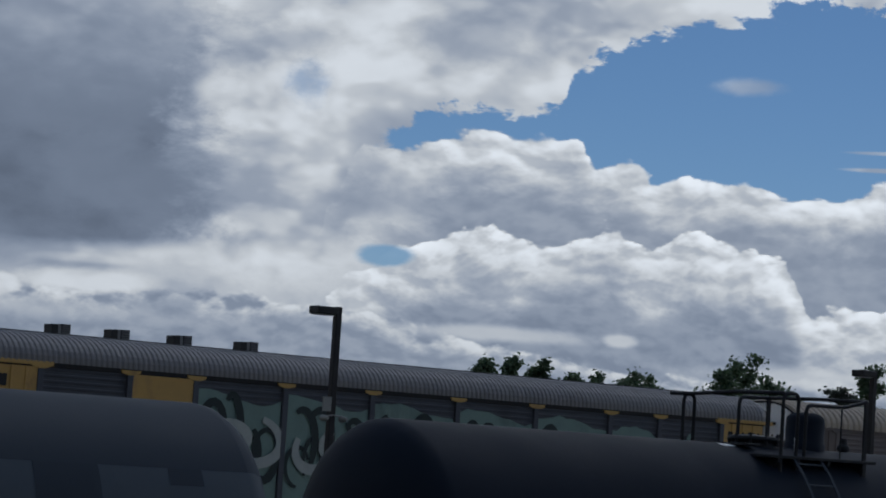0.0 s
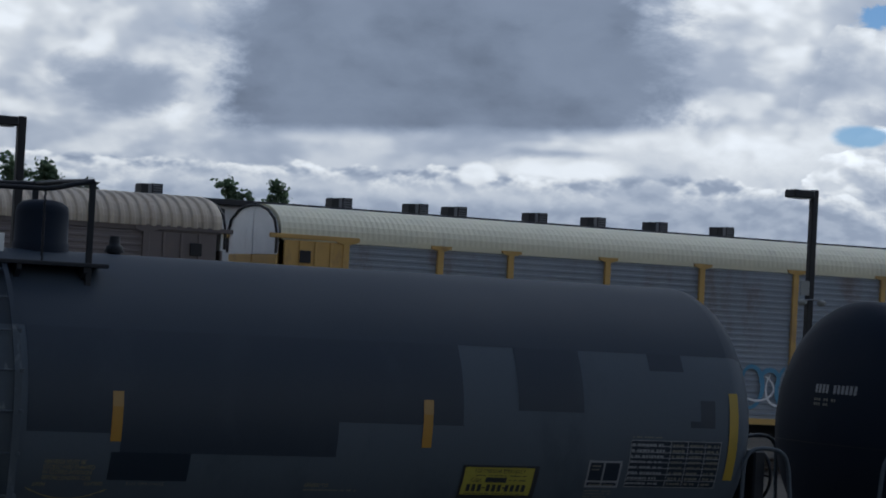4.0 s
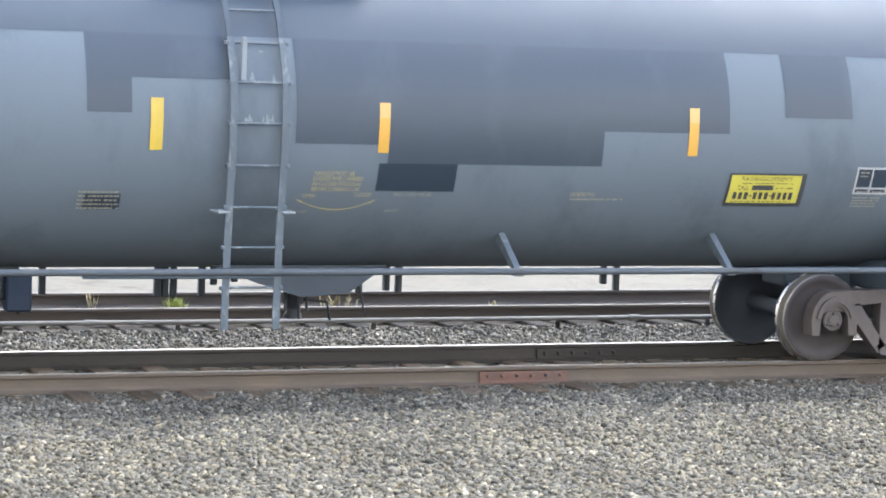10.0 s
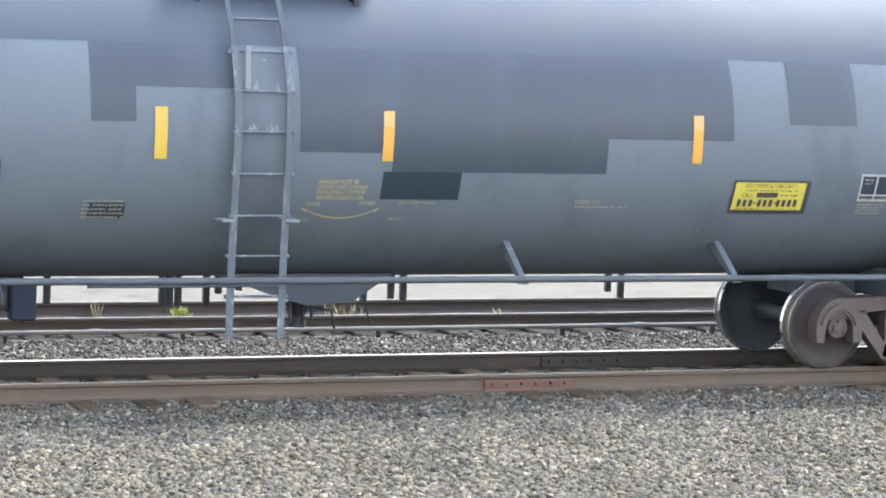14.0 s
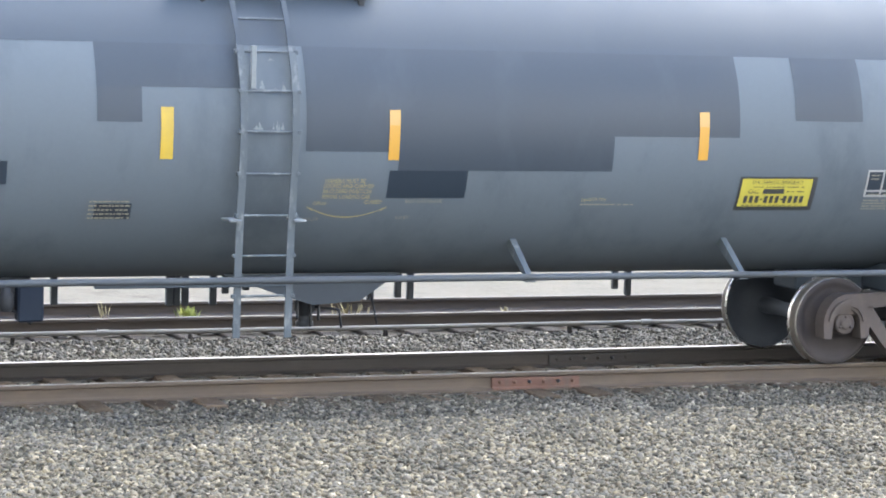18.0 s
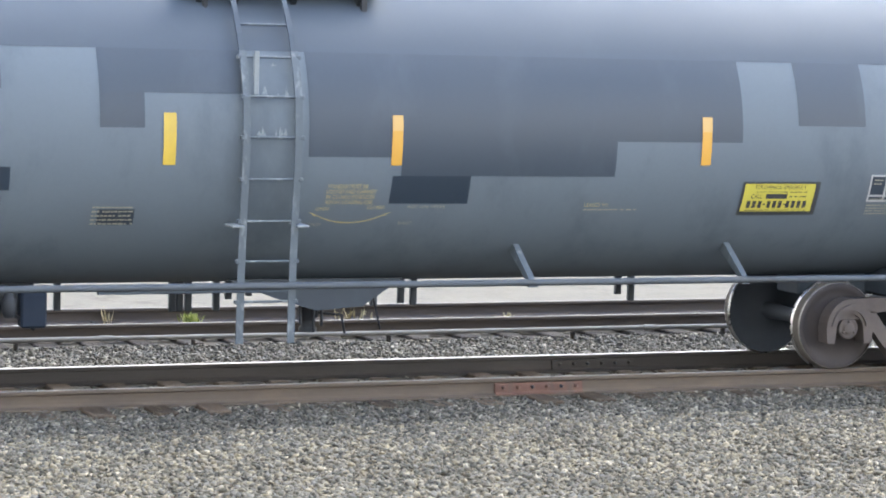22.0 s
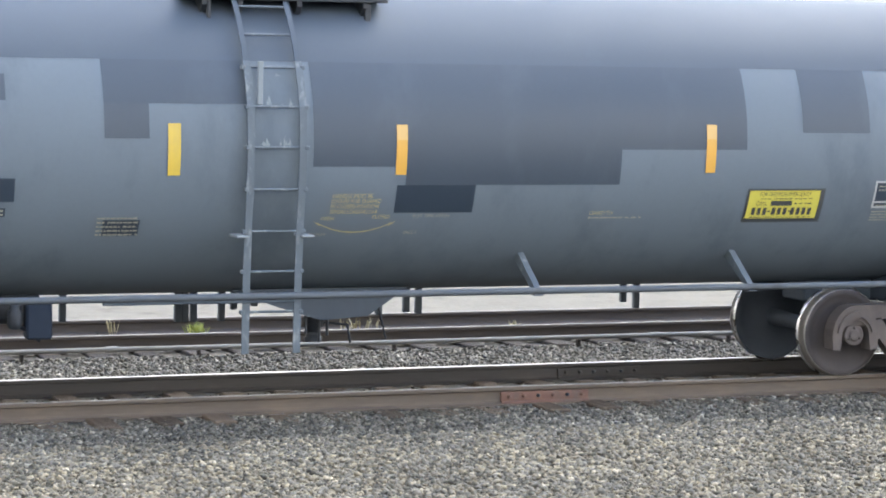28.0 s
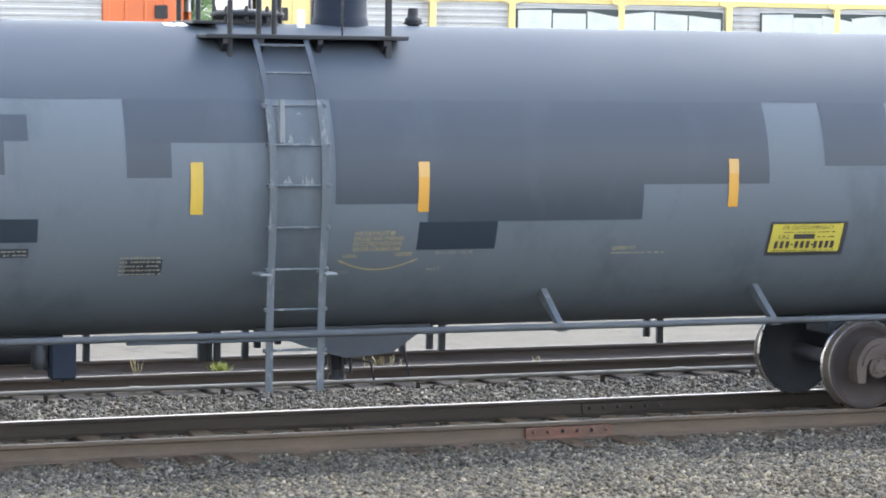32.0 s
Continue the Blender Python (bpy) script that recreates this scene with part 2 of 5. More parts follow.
# ---- materials ----
def material(name, colour, rough=0.6, metal=0.0, vary=0.15, scale=3.0, fine=40.0, bump=0.1, dirt=None, dirt_amount=0.0, dirt_scale=1.5, coat=0.0, pieces=0.0, stretch=(1, 1, 1), spec=0.5, grit=0.002):
    """A painted, stony or metal surface with variation at two scales, relief and stains."""
    m = bpy.data.materials.new(name)
    m.use_nodes = True
    N = Nodes(m.node_tree)
    co = N.add("ShaderNodeTexCoord").outputs["Object"]
    co = N.vec("MULTIPLY", co, stretch)
    a = N.noise(co, scale, 5, 0.6)
    b = N.noise(co, fine, 3, 0.6)
    k = N.math("ADD", N.math("MULTIPLY", N.math("SUBTRACT", a, 0.5), 2 * vary), N.math("MULTIPLY", N.math("SUBTRACT", b, 0.5), vary))
    if pieces:
        r = N.add("ShaderNodeObjectInfo").outputs["Random"]
        k = N.math("ADD", k, N.math("MULTIPLY", N.math("SUBTRACT", r, 0.5), 2 * pieces))
    k = N.math("ADD", k, 1.0)
    grey = N.add("ShaderNodeCombineColor", None, Red=k, Green=k, Blue=k).outputs[0]
    c = N.mix(1.0, (*colour, 1), grey, "MULTIPLY")
    if dirt:
        mask = N.fit(N.noise(N.vec("MULTIPLY", co, (1, 1, 0.45)), dirt_scale, 7, 0.65), 0.62 - dirt_amount * 0.25, 0.72)
        c = N.mix(N.math("MULTIPLY", mask, min(1.0, dirt_amount * 1.6)), c, (*dirt, 1))
    rr = N.math("ADD", rough, N.math("MULTIPLY", N.math("SUBTRACT", a, 0.5), 0.25), clamp=True)
    bs = N.add("ShaderNodeBsdfPrincipled", None, Base_Color=c, Roughness=rr, Metallic=metal)
    bs.inputs["Coat Weight"].default_value = coat
    bs.inputs["Specular IOR Level"].default_value = spec
    if bump:
        bp = N.add("ShaderNodeBump", None, Strength=bump, Distance=grit, Height=N.math("ADD", b, N.math("MULTIPLY", a, 0.6)))
        N.put(bs, "Normal", bp.outputs[0])
    N.add("ShaderNodeOutputMaterial", None, Surface=bs.outputs[0])
    return m


def stone_material(name, stops, rough=0.9):
    """Loose stones: each island of the mesh takes its own shade."""
    m = bpy.data.materials.new(name)
    m.use_nodes = True
    N = Nodes(m.node_tree)
    r = N.add("ShaderNodeNewGeometry").outputs["Random Per Island"]
    co = N.add("ShaderNodeTexCoord").outputs["Object"]
    c = N.ramp(r, stops)
    patch = N.fit(N.noise(co, 0.55, 4, 0.6), 0.35, 0.65, 0.82, 1.15)
    g = N.math("MULTIPLY", patch, N.fit(N.noise(co, 60, 3), 0.3, 0.7, 0.8, 1.15))
    c = N.mix(1.0, c, N.add("ShaderNodeCombineColor", None, Red=g, Green=g, Blue=g).outputs[0], "MULTIPLY")
    bs = N.add("ShaderNodeBsdfPrincipled", None, Base_Color=c, Roughness=rough)
    N.put(bs, "Normal", N.add("ShaderNodeBump", None, Strength=0.4, Distance=0.004, Height=N.noise(co, 90, 4)).outputs[0])
    N.add("ShaderNodeOutputMaterial", None, Surface=bs.outputs[0])
    return m


tank_grey = material("tank_grey", (0.083, 0.103, 0.125), 0.6, 0, 0.09, 0.7, 25, 0.05, dirt=(0.060, 0.076, 0.094), dirt_amount=0.5, dirt_scale=1.3, spec=0.22)
band_grey = material("band_grey", (0.043, 0.056, 0.074), 0.66, 0, 0.06, 0.6, 30, 0.04, dirt=(0.048, 0.067, 0.087), dirt_amount=0.25, dirt_scale=0.8, spec=0.2)
patch_dark = material("patch_dark", (0.027, 0.038, 0.053), 0.5, 0, 0.08, 0.8, 30, 0.05, dirt=(0.038, 0.050, 0.066), dirt_amount=0.4, dirt_scale=1.2, spec=0.34)
patch_black = material("patch_black", (0.016, 0.025, 0.038), 0.48, 0, 0.05, 0.8, 30, 0.04, spec=0.3)
car_black = material("car_black", (0.011, 0.017, 0.029), 0.66, 0, 0.1, 0.8, 25, 0.05, dirt=(0.018, 0.025, 0.038), dirt_amount=0.35, spec=0.14)
ladder_grey = material("ladder_grey", (0.066, 0.082, 0.098), 0.62, 0, 0.18, 4, 40, 0.2, dirt=(0.19, 0.21, 0.225), dirt_amount=0.42, dirt_scale=9, spec=0.25)
worn_light = material("worn_light", (0.15, 0.17, 0.185), 0.7, 0, 0.25, 8, 60, 0.2, spec=0.2)
scuffed = material("scuffed", (0.16, 0.185, 0.205), 0.7, 0, 0.3, 12, 80, 0.1, dirt=(0.09, 0.115, 0.14), dirt_amount=0.5, dirt_scale=16, spec=0.2)
black_steel = material("black_steel", (0.014, 0.017, 0.022), 0.55, 0, 0.2, 5, 50, 0.2, spec=0.3)
sill_grey = material("sill_grey", (0.058, 0.068, 0.080), 0.68, 0, 0.18, 3, 40, 0.15, dirt=(0.034, 0.034, 0.035), dirt_amount=0.45, spec=0.22)
yellow_tape = material("yellow_tape", (0.36, 0.255, 0.028), 0.5, 0, 0.06, 4, 60, 0.03, dirt=(0.26, 0.19, 0.04), dirt_amount=0.3, dirt_scale=5)
amber_tape = material("amber_tape", (0.38, 0.205, 0.025), 0.5, 0, 0.06, 4, 60, 0.03, dirt=(0.29, 0.16, 0.03), dirt_amount=0.3, dirt_scale=5)
amber_pale = material("amber_pale", (0.37, 0.235, 0.075), 0.5, 0, 0.06, 4, 60, 0.03)
sign_yellow = material("sign_yellow", (0.37, 0.335, 0.055), 0.45, 0, 0.05, 4, 60, 0.03)
sign_black = material("sign_black", (0.026, 0.030, 0.034), 0.5, 0, 0.1, 4, 60, 0.03)
ink_yellow = material("ink_yellow", (0.27, 0.225, 0.105), 0.6, 0, 0.3, 12, 90, 0.0, dirt=(0.2, 0.18, 0.10), dirt_amount=0.3, dirt_scale=14)
ink_white = material("ink_white", (0.25, 0.26, 0.27), 0.6, 0, 0.25, 12, 90, 0.0)
ink_dim = material("ink_dim", (0.17, 0.165, 0.135), 0.6, 0, 0.3, 12, 90, 0.0)
white_sheet = material("white_sheet", (0.85, 0.86, 0.86), 0.35, 0, 0.05, 6, 60, 0.05)
wheel_steel = material("wheel_steel", (0.040, 0.036, 0.037), 0.8, 0, 0.2, 6, 40, 0.3, dirt=(0.062, 0.044, 0.037), dirt_amount=0.35, dirt_scale=4, spec=0.2)
# blue-grey lift puts the haze over far wheels into the colour
wheel_dark = material("wheel_dark", (0.042, 0.050, 0.062), 0.7, 0, 0.2, 6, 40, 0.3, spec=0.2)
bright_steel = material("bright_steel", (0.26, 0.25, 0.24), 0.45, 0.8, 0.2, 6, 60, 0.1, dirt=(0.13, 0.11, 0.09), dirt_amount=0.35, dirt_scale=3, stretch=(0.2, 4, 4))
dull_steel = material("dull_steel", (0.115, 0.105, 0.095), 0.7, 0.2, 0.2, 6, 60, 0.2, stretch=(0.2, 4, 4), spec=0.25)
cast_rust = material("cast_rust", (0.052, 0.044, 0.042), 0.8, 0.05, 0.3, 5, 30, 0.5, dirt=(0.072, 0.058, 0.052), dirt_amount=0.5, dirt_scale=3)
rail_rust = material("rail_rust", (0.060, 0.047, 0.036), 0.8, 0.05, 0.25, 2, 30, 0.4, dirt=(0.095, 0.070, 0.048), dirt_amount=0.5, dirt_scale=2, stretch=(0.25, 1, 1))
rail_dark = material("rail_dark", (0.040, 0.037, 0.035), 0.85, 0.0, 0.2, 2, 30, 0.4, dirt=(0.062, 0.054, 0.047), dirt_amount=0.4, dirt_scale=2, stretch=(0.25, 1, 1), spec=0.15)
rail_worn = material("rail_worn", (0.082, 0.069, 0.060), 0.85, 0.0, 0.2, 2, 30, 0.4, dirt=(0.060, 0.050, 0.043), dirt_amount=0.4, dirt_scale=2, stretch=(0.25, 1, 1), spec=0.15)
# second track's ties: the shadow below the pipe is painted in as darker wood
tie_dark = material("tie_dark", (0.040, 0.035, 0.031), 0.95, 0, 0.4, 3, 30, 0.9, pieces=0.3, stretch=(4, 0.6, 4), grit=0.012, spec=0.1)
red_rust = material("red_rust", (0.098, 0.056, 0.044), 0.85, 0.0, 0.3, 6, 40, 0.5, dirt=(0.070, 0.058, 0.050), dirt_amount=0.6, dirt_scale=4, spec=0.2)
tie_wood = material("tie_wood", (0.078, 0.060, 0.045), 0.95, 0, 0.4, 3, 30, 0.9, dirt=(0.11, 0.092, 0.072), dirt_amount=0.5, dirt_scale=3, pieces=0.3, stretch=(4, 0.6, 4), grit=0.012, spec=0.1)
pipe_pale = material("pipe_pale", (0.165, 0.16, 0.15), 0.8, 0, 0.2, 3, 40, 0.2, dirt=(0.10, 0.092, 0.082), dirt_amount=0.45, dirt_scale=3, stretch=(0.4, 1, 1), spec=0.2)
dirt_ground = material("dirt_ground", (0.072, 0.064, 0.053), 0.95, 0, 0.3, 0.4, 12, 0.8, grit=0.03, spec=0.1)
yard_pale = material("yard_pale", (0.118, 0.108, 0.090), 0.95, 0, 0.25, 0.9, 9, 0.8, dirt=(0.070, 0.064, 0.054), dirt_amount=0.45, dirt_scale=2.2, grit=0.03, spec=0.1)
near_stone = stone_material("near_stone", [(0.0, (0.040, 0.037, 0.029)), (0.25, (0.074, 0.067, 0.050)), (0.45, (0.098, 0.093, 0.078)), (0.75, (0.136, 0.116, 0.080)), (0.95, (0.180, 0.154, 0.107)), (1.0, (0.28, 0.25, 0.19))])
track_stone = stone_material("track_stone", [(0.0, (0.030, 0.029, 0.025)), (0.4, (0.066, 0.062, 0.052)), (0.85, (0.106, 0.098, 0.080)), (1.0, (0.22, 0.205, 0.17))])
lamp_bronze = material("lamp_bronze", (0.012, 0.013, 0.017), 0.5, 0.2, 0.15, 4, 40, 0.1)
box_grey = material("box_grey", (0.30, 0.31, 0.29), 0.6, 0, 0.1, 4, 40, 0.1)
bark = material("bark", (0.055, 0.045, 0.035), 0.95, 0, 0.3, 3, 20, 0.8, grit=0.02)


def leaf_material(name, stops):
    """Thin leaves that let part of the light through; each leaf takes its own shade."""
    m = bpy.data.materials.new(name)
    m.use_nodes = True
    N = Nodes(m.node_tree)
    c = N.ramp(N.add("ShaderNodeNewGeometry").outputs["Random Per Island"], stops)
    a = N.add("ShaderNodeBsdfPrincipled", None, Base_Color=c, Roughness=0.6)
    b = N.add("ShaderNodeBsdfTranslucent", None, Color=c)
    N.add("ShaderNodeOutputMaterial", None, Surface=N.add("ShaderNodeMixShader", None, in0=0.62, in1=a.outputs[0], in2=b.outputs[0]).outputs[0])
    return m


leaf_dark = leaf_material("leaf_dark", [(0.0, (0.07, 0.115, 0.065)), (0.5, (0.12, 0.18, 0.10)), (1.0, (0.19, 0.25, 0.15))])
leaf_light = leaf_material("leaf_light", [(0.0, (0.09, 0.15, 0.07)), (0.5, (0.15, 0.24, 0.11)), (1.0, (0.24, 0.33, 0.18))])
polished = material("polished", (0.52, 0.52, 0.52), 0.28, 1.0, 0.12, 6, 60, 0.1)
leaf_grey = leaf_material("leaf_grey", [(0.0, (0.07, 0.085, 0.07)), (0.5, (0.11, 0.125, 0.10)), (1.0, (0.15, 0.17, 0.13))])
weed_green = stone_material("weed_green", [(0.0, (0.16, 0.20, 0.04)), (1.0, (0.36, 0.38, 0.10))], 0.7)
weed_dry = stone_material("weed_dry", [(0.0, (0.20, 0.17, 0.09)), (1.0, (0.38, 0.33, 0.19))], 0.8)
wall_beige = material("wall_beige", (0.62, 0.62, 0.61), 0.8, 0, 0.1, 0.5, 12, 0.3)
roof_dark = material("roof_dark", (0.04, 0.042, 0.045), 0.8, 0, 0.2, 0.5, 12, 0.3)
unit_dark = material("unit_dark", (0.03, 0.032, 0.035), 0.6, 0.2, 0.2, 2, 20, 0.2)
unit_grey = material("unit_grey", (0.22, 0.225, 0.23), 0.55, 0.3, 0.15, 2, 20, 0.2)
window_glass = material("window_glass", (0.02, 0.025, 0.03), 0.08, 0, 0.1, 1, 10, 0.0, spec=0.8)

# ---- mesh building ----
class Shape:
    """Gathers the faces of one mesh."""

    def __init__(self):
        self.v, self.f, self.s = [], [], []

    def add(self, verts, faces, smooth=False):
        n = len(self.v)
        self.v.extend(tuple(p) for p in verts)
        self.f.extend(tuple(i + n for i in q) for q in faces)
        self.s.extend([smooth] * len(faces))
        return self

    def box(self, x0, x1, y0, y1, z0, z1, c=0.0):
        """A box with chamfered edges of width c."""
        x0, x1, y0, y1, z0, z1 = min(x0, x1), max(x0, x1), min(y0, y1), max(y0, y1), min(z0, z1), max(z0, z1)
        if not c:
            return self.add([(x, y, z) for x in (x0, x1) for y in (y0, y1) for z in (z0, z1)],
                            [(0, 1, 3, 2), (4, 6, 7, 5), (0, 4, 5, 1), (2, 3, 7, 6), (0, 2, 6, 4), (1, 5, 7, 3)])
        c = min(c, (x1 - x0) * 0.45, (y1 - y0) * 0.45, (z1 - z0) * 0.45)
        bm = bmesh.new()
        for x, sx in ((x0, 1), (x1, -1)):
            for y, sy in ((y0, 1), (y1, -1)):
                for z, sz in ((z0, 1), (z1, -1)):
                    bm.verts.new((x, y + sy * c, z + sz * c))
                    bm.verts.new((x + sx * c, y, z + sz * c))
                    bm.verts.new((x + sx * c, y + sy * c, z))
        bmesh.ops.convex_hull(bm, input=bm.verts)
        bm.verts.index_update()
        self.add([v.co[:] for v in bm.verts], [[v.index for v in f.verts] for f in bm.faces])
        bm.free()
        return self

    def tube(self, path, r, n=8, closed=False):
        """A round bar along a path of points."""
        p = [Vector(q) for q in path]
        up = Vector((0.13, 0.31, 0.94)).normalized()
        rings = []
        for i, q in enumerate(p):
            a = p[i - 1] if i else (p[-1] if closed else q)
            b = p[i + 1] if i + 1 < len(p) else (p[0] if closed else q)
            t = (b - a).normalized()
            u = t.cross(up).normalized()
            w = u.cross(t)
            rr = r[i] if isinstance(r, (list, tuple)) else r
            rings.append([q + rr * (math.cos(k * math.tau / n) * u + math.sin(k * math.tau / n) * w) for k in range(n)])
        verts = [v for ring in rings for v in ring]
        m = len(rings)
        faces = [(i * n + k, i * n + (k + 1) % n, ((i + 1) % m) * n + (k + 1) % n, ((i + 1) % m) * n + k) for i in range(m if closed else m - 1) for k in range(n)]
        self.add(verts, faces, True)
        if not closed:
            self.add(rings[0], [tuple(range(n))])
            self.add(rings[-1], [tuple(reversed(range(n)))])
        return self

    def lathe(self, profile, centre, axis="z", n=24, first=True, last=True):
        """A turned body: profile of (radius, height along the axis)."""
        cx, cy, cz = centre
        verts = []
        for r, h in profile:
            for k in range(n):
                a, b = r * math.cos(k * math.tau / n), r * math.sin(k * math.tau / n)
                verts.append({"z": (cx + a, cy + b, cz + h), "y": (cx + a, cy + h, cz + b), "x": (cx + h, cy + a, cz + b)}[axis])
        m = len(profile)
        faces = [(i * n + k, i * n + (k + 1) % n, (i + 1) * n + (k + 1) % n, (i + 1) * n + k) for i in range(m - 1) for k in range(n)]
        self.add(verts, faces, True)
        if first:
            self.add(verts[:n], [tuple(reversed(range(n)))])
        if last:
            self.add(verts[-n:], [tuple(range(n))])
        return self

    def prism(self, outline, a, b, axis="y"):
        """A plate: the outline (two coordinates each) drawn out from a to b along the axis."""
        def at(p, h):
            return {"y": (p[0], h, p[1]), "x": (h, p[0], p[1]), "z": (p[0], p[1], h)}[axis]
        n = len(outline)
        self.add([at(p, h) for h in (a, b) for p in outline],
                 [tuple(range(n)), tuple(range(2 * n - 1, n - 1, -1))] + [(i, i + n, (i + 1) % n + n, (i + 1) % n) for i in range(n)])
        return self

    def sheet(self, fn, us, vs, smooth=True):
        """A curved sheet through fn(u, v)."""
        m = len(vs)
        self.add([fn(u, v) for u in us for v in vs], [(i * m + j, (i + 1) * m + j, (i + 1) * m + j + 1, i * m + j + 1) for i in range(len(us) - 1) for j in range(m - 1)], smooth)
        return self

    def mesh(self, name, *mats):
        me = bpy.data.meshes.new(name)
        me.from_pydata(self.v, [], self.f)
        bm = bmesh.new()
        bm.from_mesh(me)
        bmesh.ops.recalc_face_normals(bm, faces=bm.faces)
        bm.to_mesh(me)
        bm.free()
        me.polygons.foreach_set("use_smooth", self.s)
        for m in mats:
            me.materials.append(m)
        me.update()
        return me


def span(a, b, n):
    return [a + (b - a) * i / n for i in range(n + 1)]


def part(name, shape, mat, parent, label=""):
    """One mesh object under a thing or under a part."""
    me = shape if isinstance(shape, bpy.types.Mesh) else shape.mesh(name, mat)
    ob = new(name, me)
    ob.parent = parent
    if label:
        tagged(ob, label)
    return ob


def thing(name, at, label, category, group="", kind=""):
    """An empty at the base of a thing that is built of parts."""
    ob = new(name)
    ob.matrix_basis = at if isinstance(at, Matrix) else Matrix.Translation(at)
    ob.empty_display_size = 0.2
    return tagged(ob, label, category, group, kind)


def solid(name, shape, mat, label, category="", group="", kind=""):
    """A thing or a piece of the setting that is one mesh."""
    return tagged(new(name, shape.mesh(name, mat)), label, category, group, kind)

# ---- ground and tracks ----
GROUND = -0.22
TRACK_2, TRACK_3 = 4.87, 33.34
solid("ground", Shape().add([(-2500, -900, GROUND), (3500, -900, GROUND), (3500, 4500, GROUND), (-2500, 4500, GROUND)], [(0, 1, 2, 3)]), dirt_ground,
      "grey dirt and fine gravel ground of the rail yard", "ground", kind="structure")
yard = Shape().sheet(lambda u, v: (u, v, GROUND + 0.02 + 0.025 * noise.noise((u * 0.3, v * 0.3, 0))), span(-60, 160, 110), span(6.55, 30.6, 24))
solid("pavement", yard, yard_pale, "pale compacted gravel yard between the tracks", "yard", kind="structure")


def rail_shape(y, x0, x1):
    """A flat-bottomed rail, its head on z = 0."""
    half = [(0.0, 0.0), (0.030, -0.001), (0.036, -0.006), (0.038, -0.012), (0.038, -0.036), (0.030, -0.042), (0.012, -0.050), (0.009, -0.09), (0.010, -0.135), (0.018, -0.152), (0.074, -0.172), (0.076, -0.186)]
    ring = [(a, b) for a, b in half] + [(-a, b) for a, b in reversed(half[1:])]
    xs = span(x0, x1, max(2, int((x1 - x0) / 6)))
    s, n = Shape(), len(ring)
    s.add([(x, y + a, b) for x in xs for a, b in ring], [(i * n + k, (i + 1) * n + k, (i + 1) * n + (k + 1) % n, i * n + (k + 1) % n) for i in range(len(xs) - 1) for k in range(n)])
    return s


def rail(track, y, x0, x1, head=None, web=None):
    me = rail_shape(y, x0, x1).mesh("rail", web or rail_rust)
    me.materials.append(head or bright_steel)
    for p in me.polygons:
        if p.center.z > -0.006:
            p.material_index = 1
    ob = new("rail", me)
    ob.parent = track
    return ob


def joint_bar(parent, y, side, x0, x1, mat):
    s = Shape().prism([(y + side * 0.010, -0.05), (y + side * 0.040, -0.055), (y + side * 0.045, -0.14), (y + side * 0.075, -0.160), (y + side * 0.075, -0.167), (y + side * 0.010, -0.15)], x0, x1, "x")
    bar = part("joint_bar", s, mat, parent, "rust-red bolted joint bar on the rail web")
    for i in range(6):
        x = x0 + (x1 - x0) * (i + 0.5) / 6
        bolt_mat = black_steel if i in (2, 4) else mat
        part("bolt", Shape().lathe([(0.018, 0), (0.018, side * 0.03), (0.01, side * 0.04)], (x, y + side * 0.042, -0.095), "y", 6), bolt_mat, bar)


TIE = Shape().box(-0.115, 0.115, -1.3, 1.3, -0.39, -0.186, 0.012).mesh("tie", tie_wood)
TIE_DARK = Shape().box(-0.115, 0.115, -1.3, 1.3, -0.39, -0.186, 0.012).mesh("tie", tie_dark)
PLATE = Shape().box(-0.09, 0.09, -0.16, 0.16, -0.197, -0.178, 0.006).mesh("tie_plate", rail_rust)


def track(name, y, x0, x1, label, spacing=0.56, plates=True):
    t = thing(name, (0, y, 0), label, "railway track", kind="structure")
    for e in (-0.755, 0.755):
        rail(t, e, x0, x1, bright_steel if y == 0.0 and e > 0 else dull_steel, rail_dark if y == 0.0 and e > 0 else rail_worn if y == TRACK_2 else rail_rust)
    rng = random.Random(int(y * 10))
    x, a, b = x0 + 0.3, -6.0, 40.0
    rest = Shape()
    while x < x1:
        dx = rng.uniform(-0.04, 0.04)
        deep = -0.012 if y > 1 else -0.014
        if a < x < b and plates:
            o = part("tie", TIE_DARK if y > 1 else TIE, None, t)
            o.location, o.rotation_euler = (x + dx, rng.uniform(-0.06, 0.06), rng.uniform(-0.02, 0.012) - deep), (0, 0, rng.uniform(-0.02, 0.02))
            for e in (-0.755, 0.755):
                q = part("tie_plate", PLATE, None, t)
                q.location = (x + dx, e, 0)
        else:
            rest.box(x + dx - 0.115, x + dx + 0.115, -1.3, 1.3, -0.36, -0.175)
        x += spacing
    tagged(part("ties", rest, tie_wood, t), kind="stuff")
    return t


track_near = track("railway_track", 0.0, -40, 90, "near railway track with dull rusty rails and weathered ties in ballast")
track_mid = track("railway_track", TRACK_2, -40, 110, "empty second railway track with rusty rails", plates=True)
track_far = track("railway_track", TRACK_3, -140, 700, "far railway track under the passing car carriers", spacing=0.6, plates=False)
joint_bar(track_near, -0.755, -1, 9.71, 10.66, red_rust)
joint_bar(track_near, 0.755, -1, 11.0, 11.98, rail_dark)

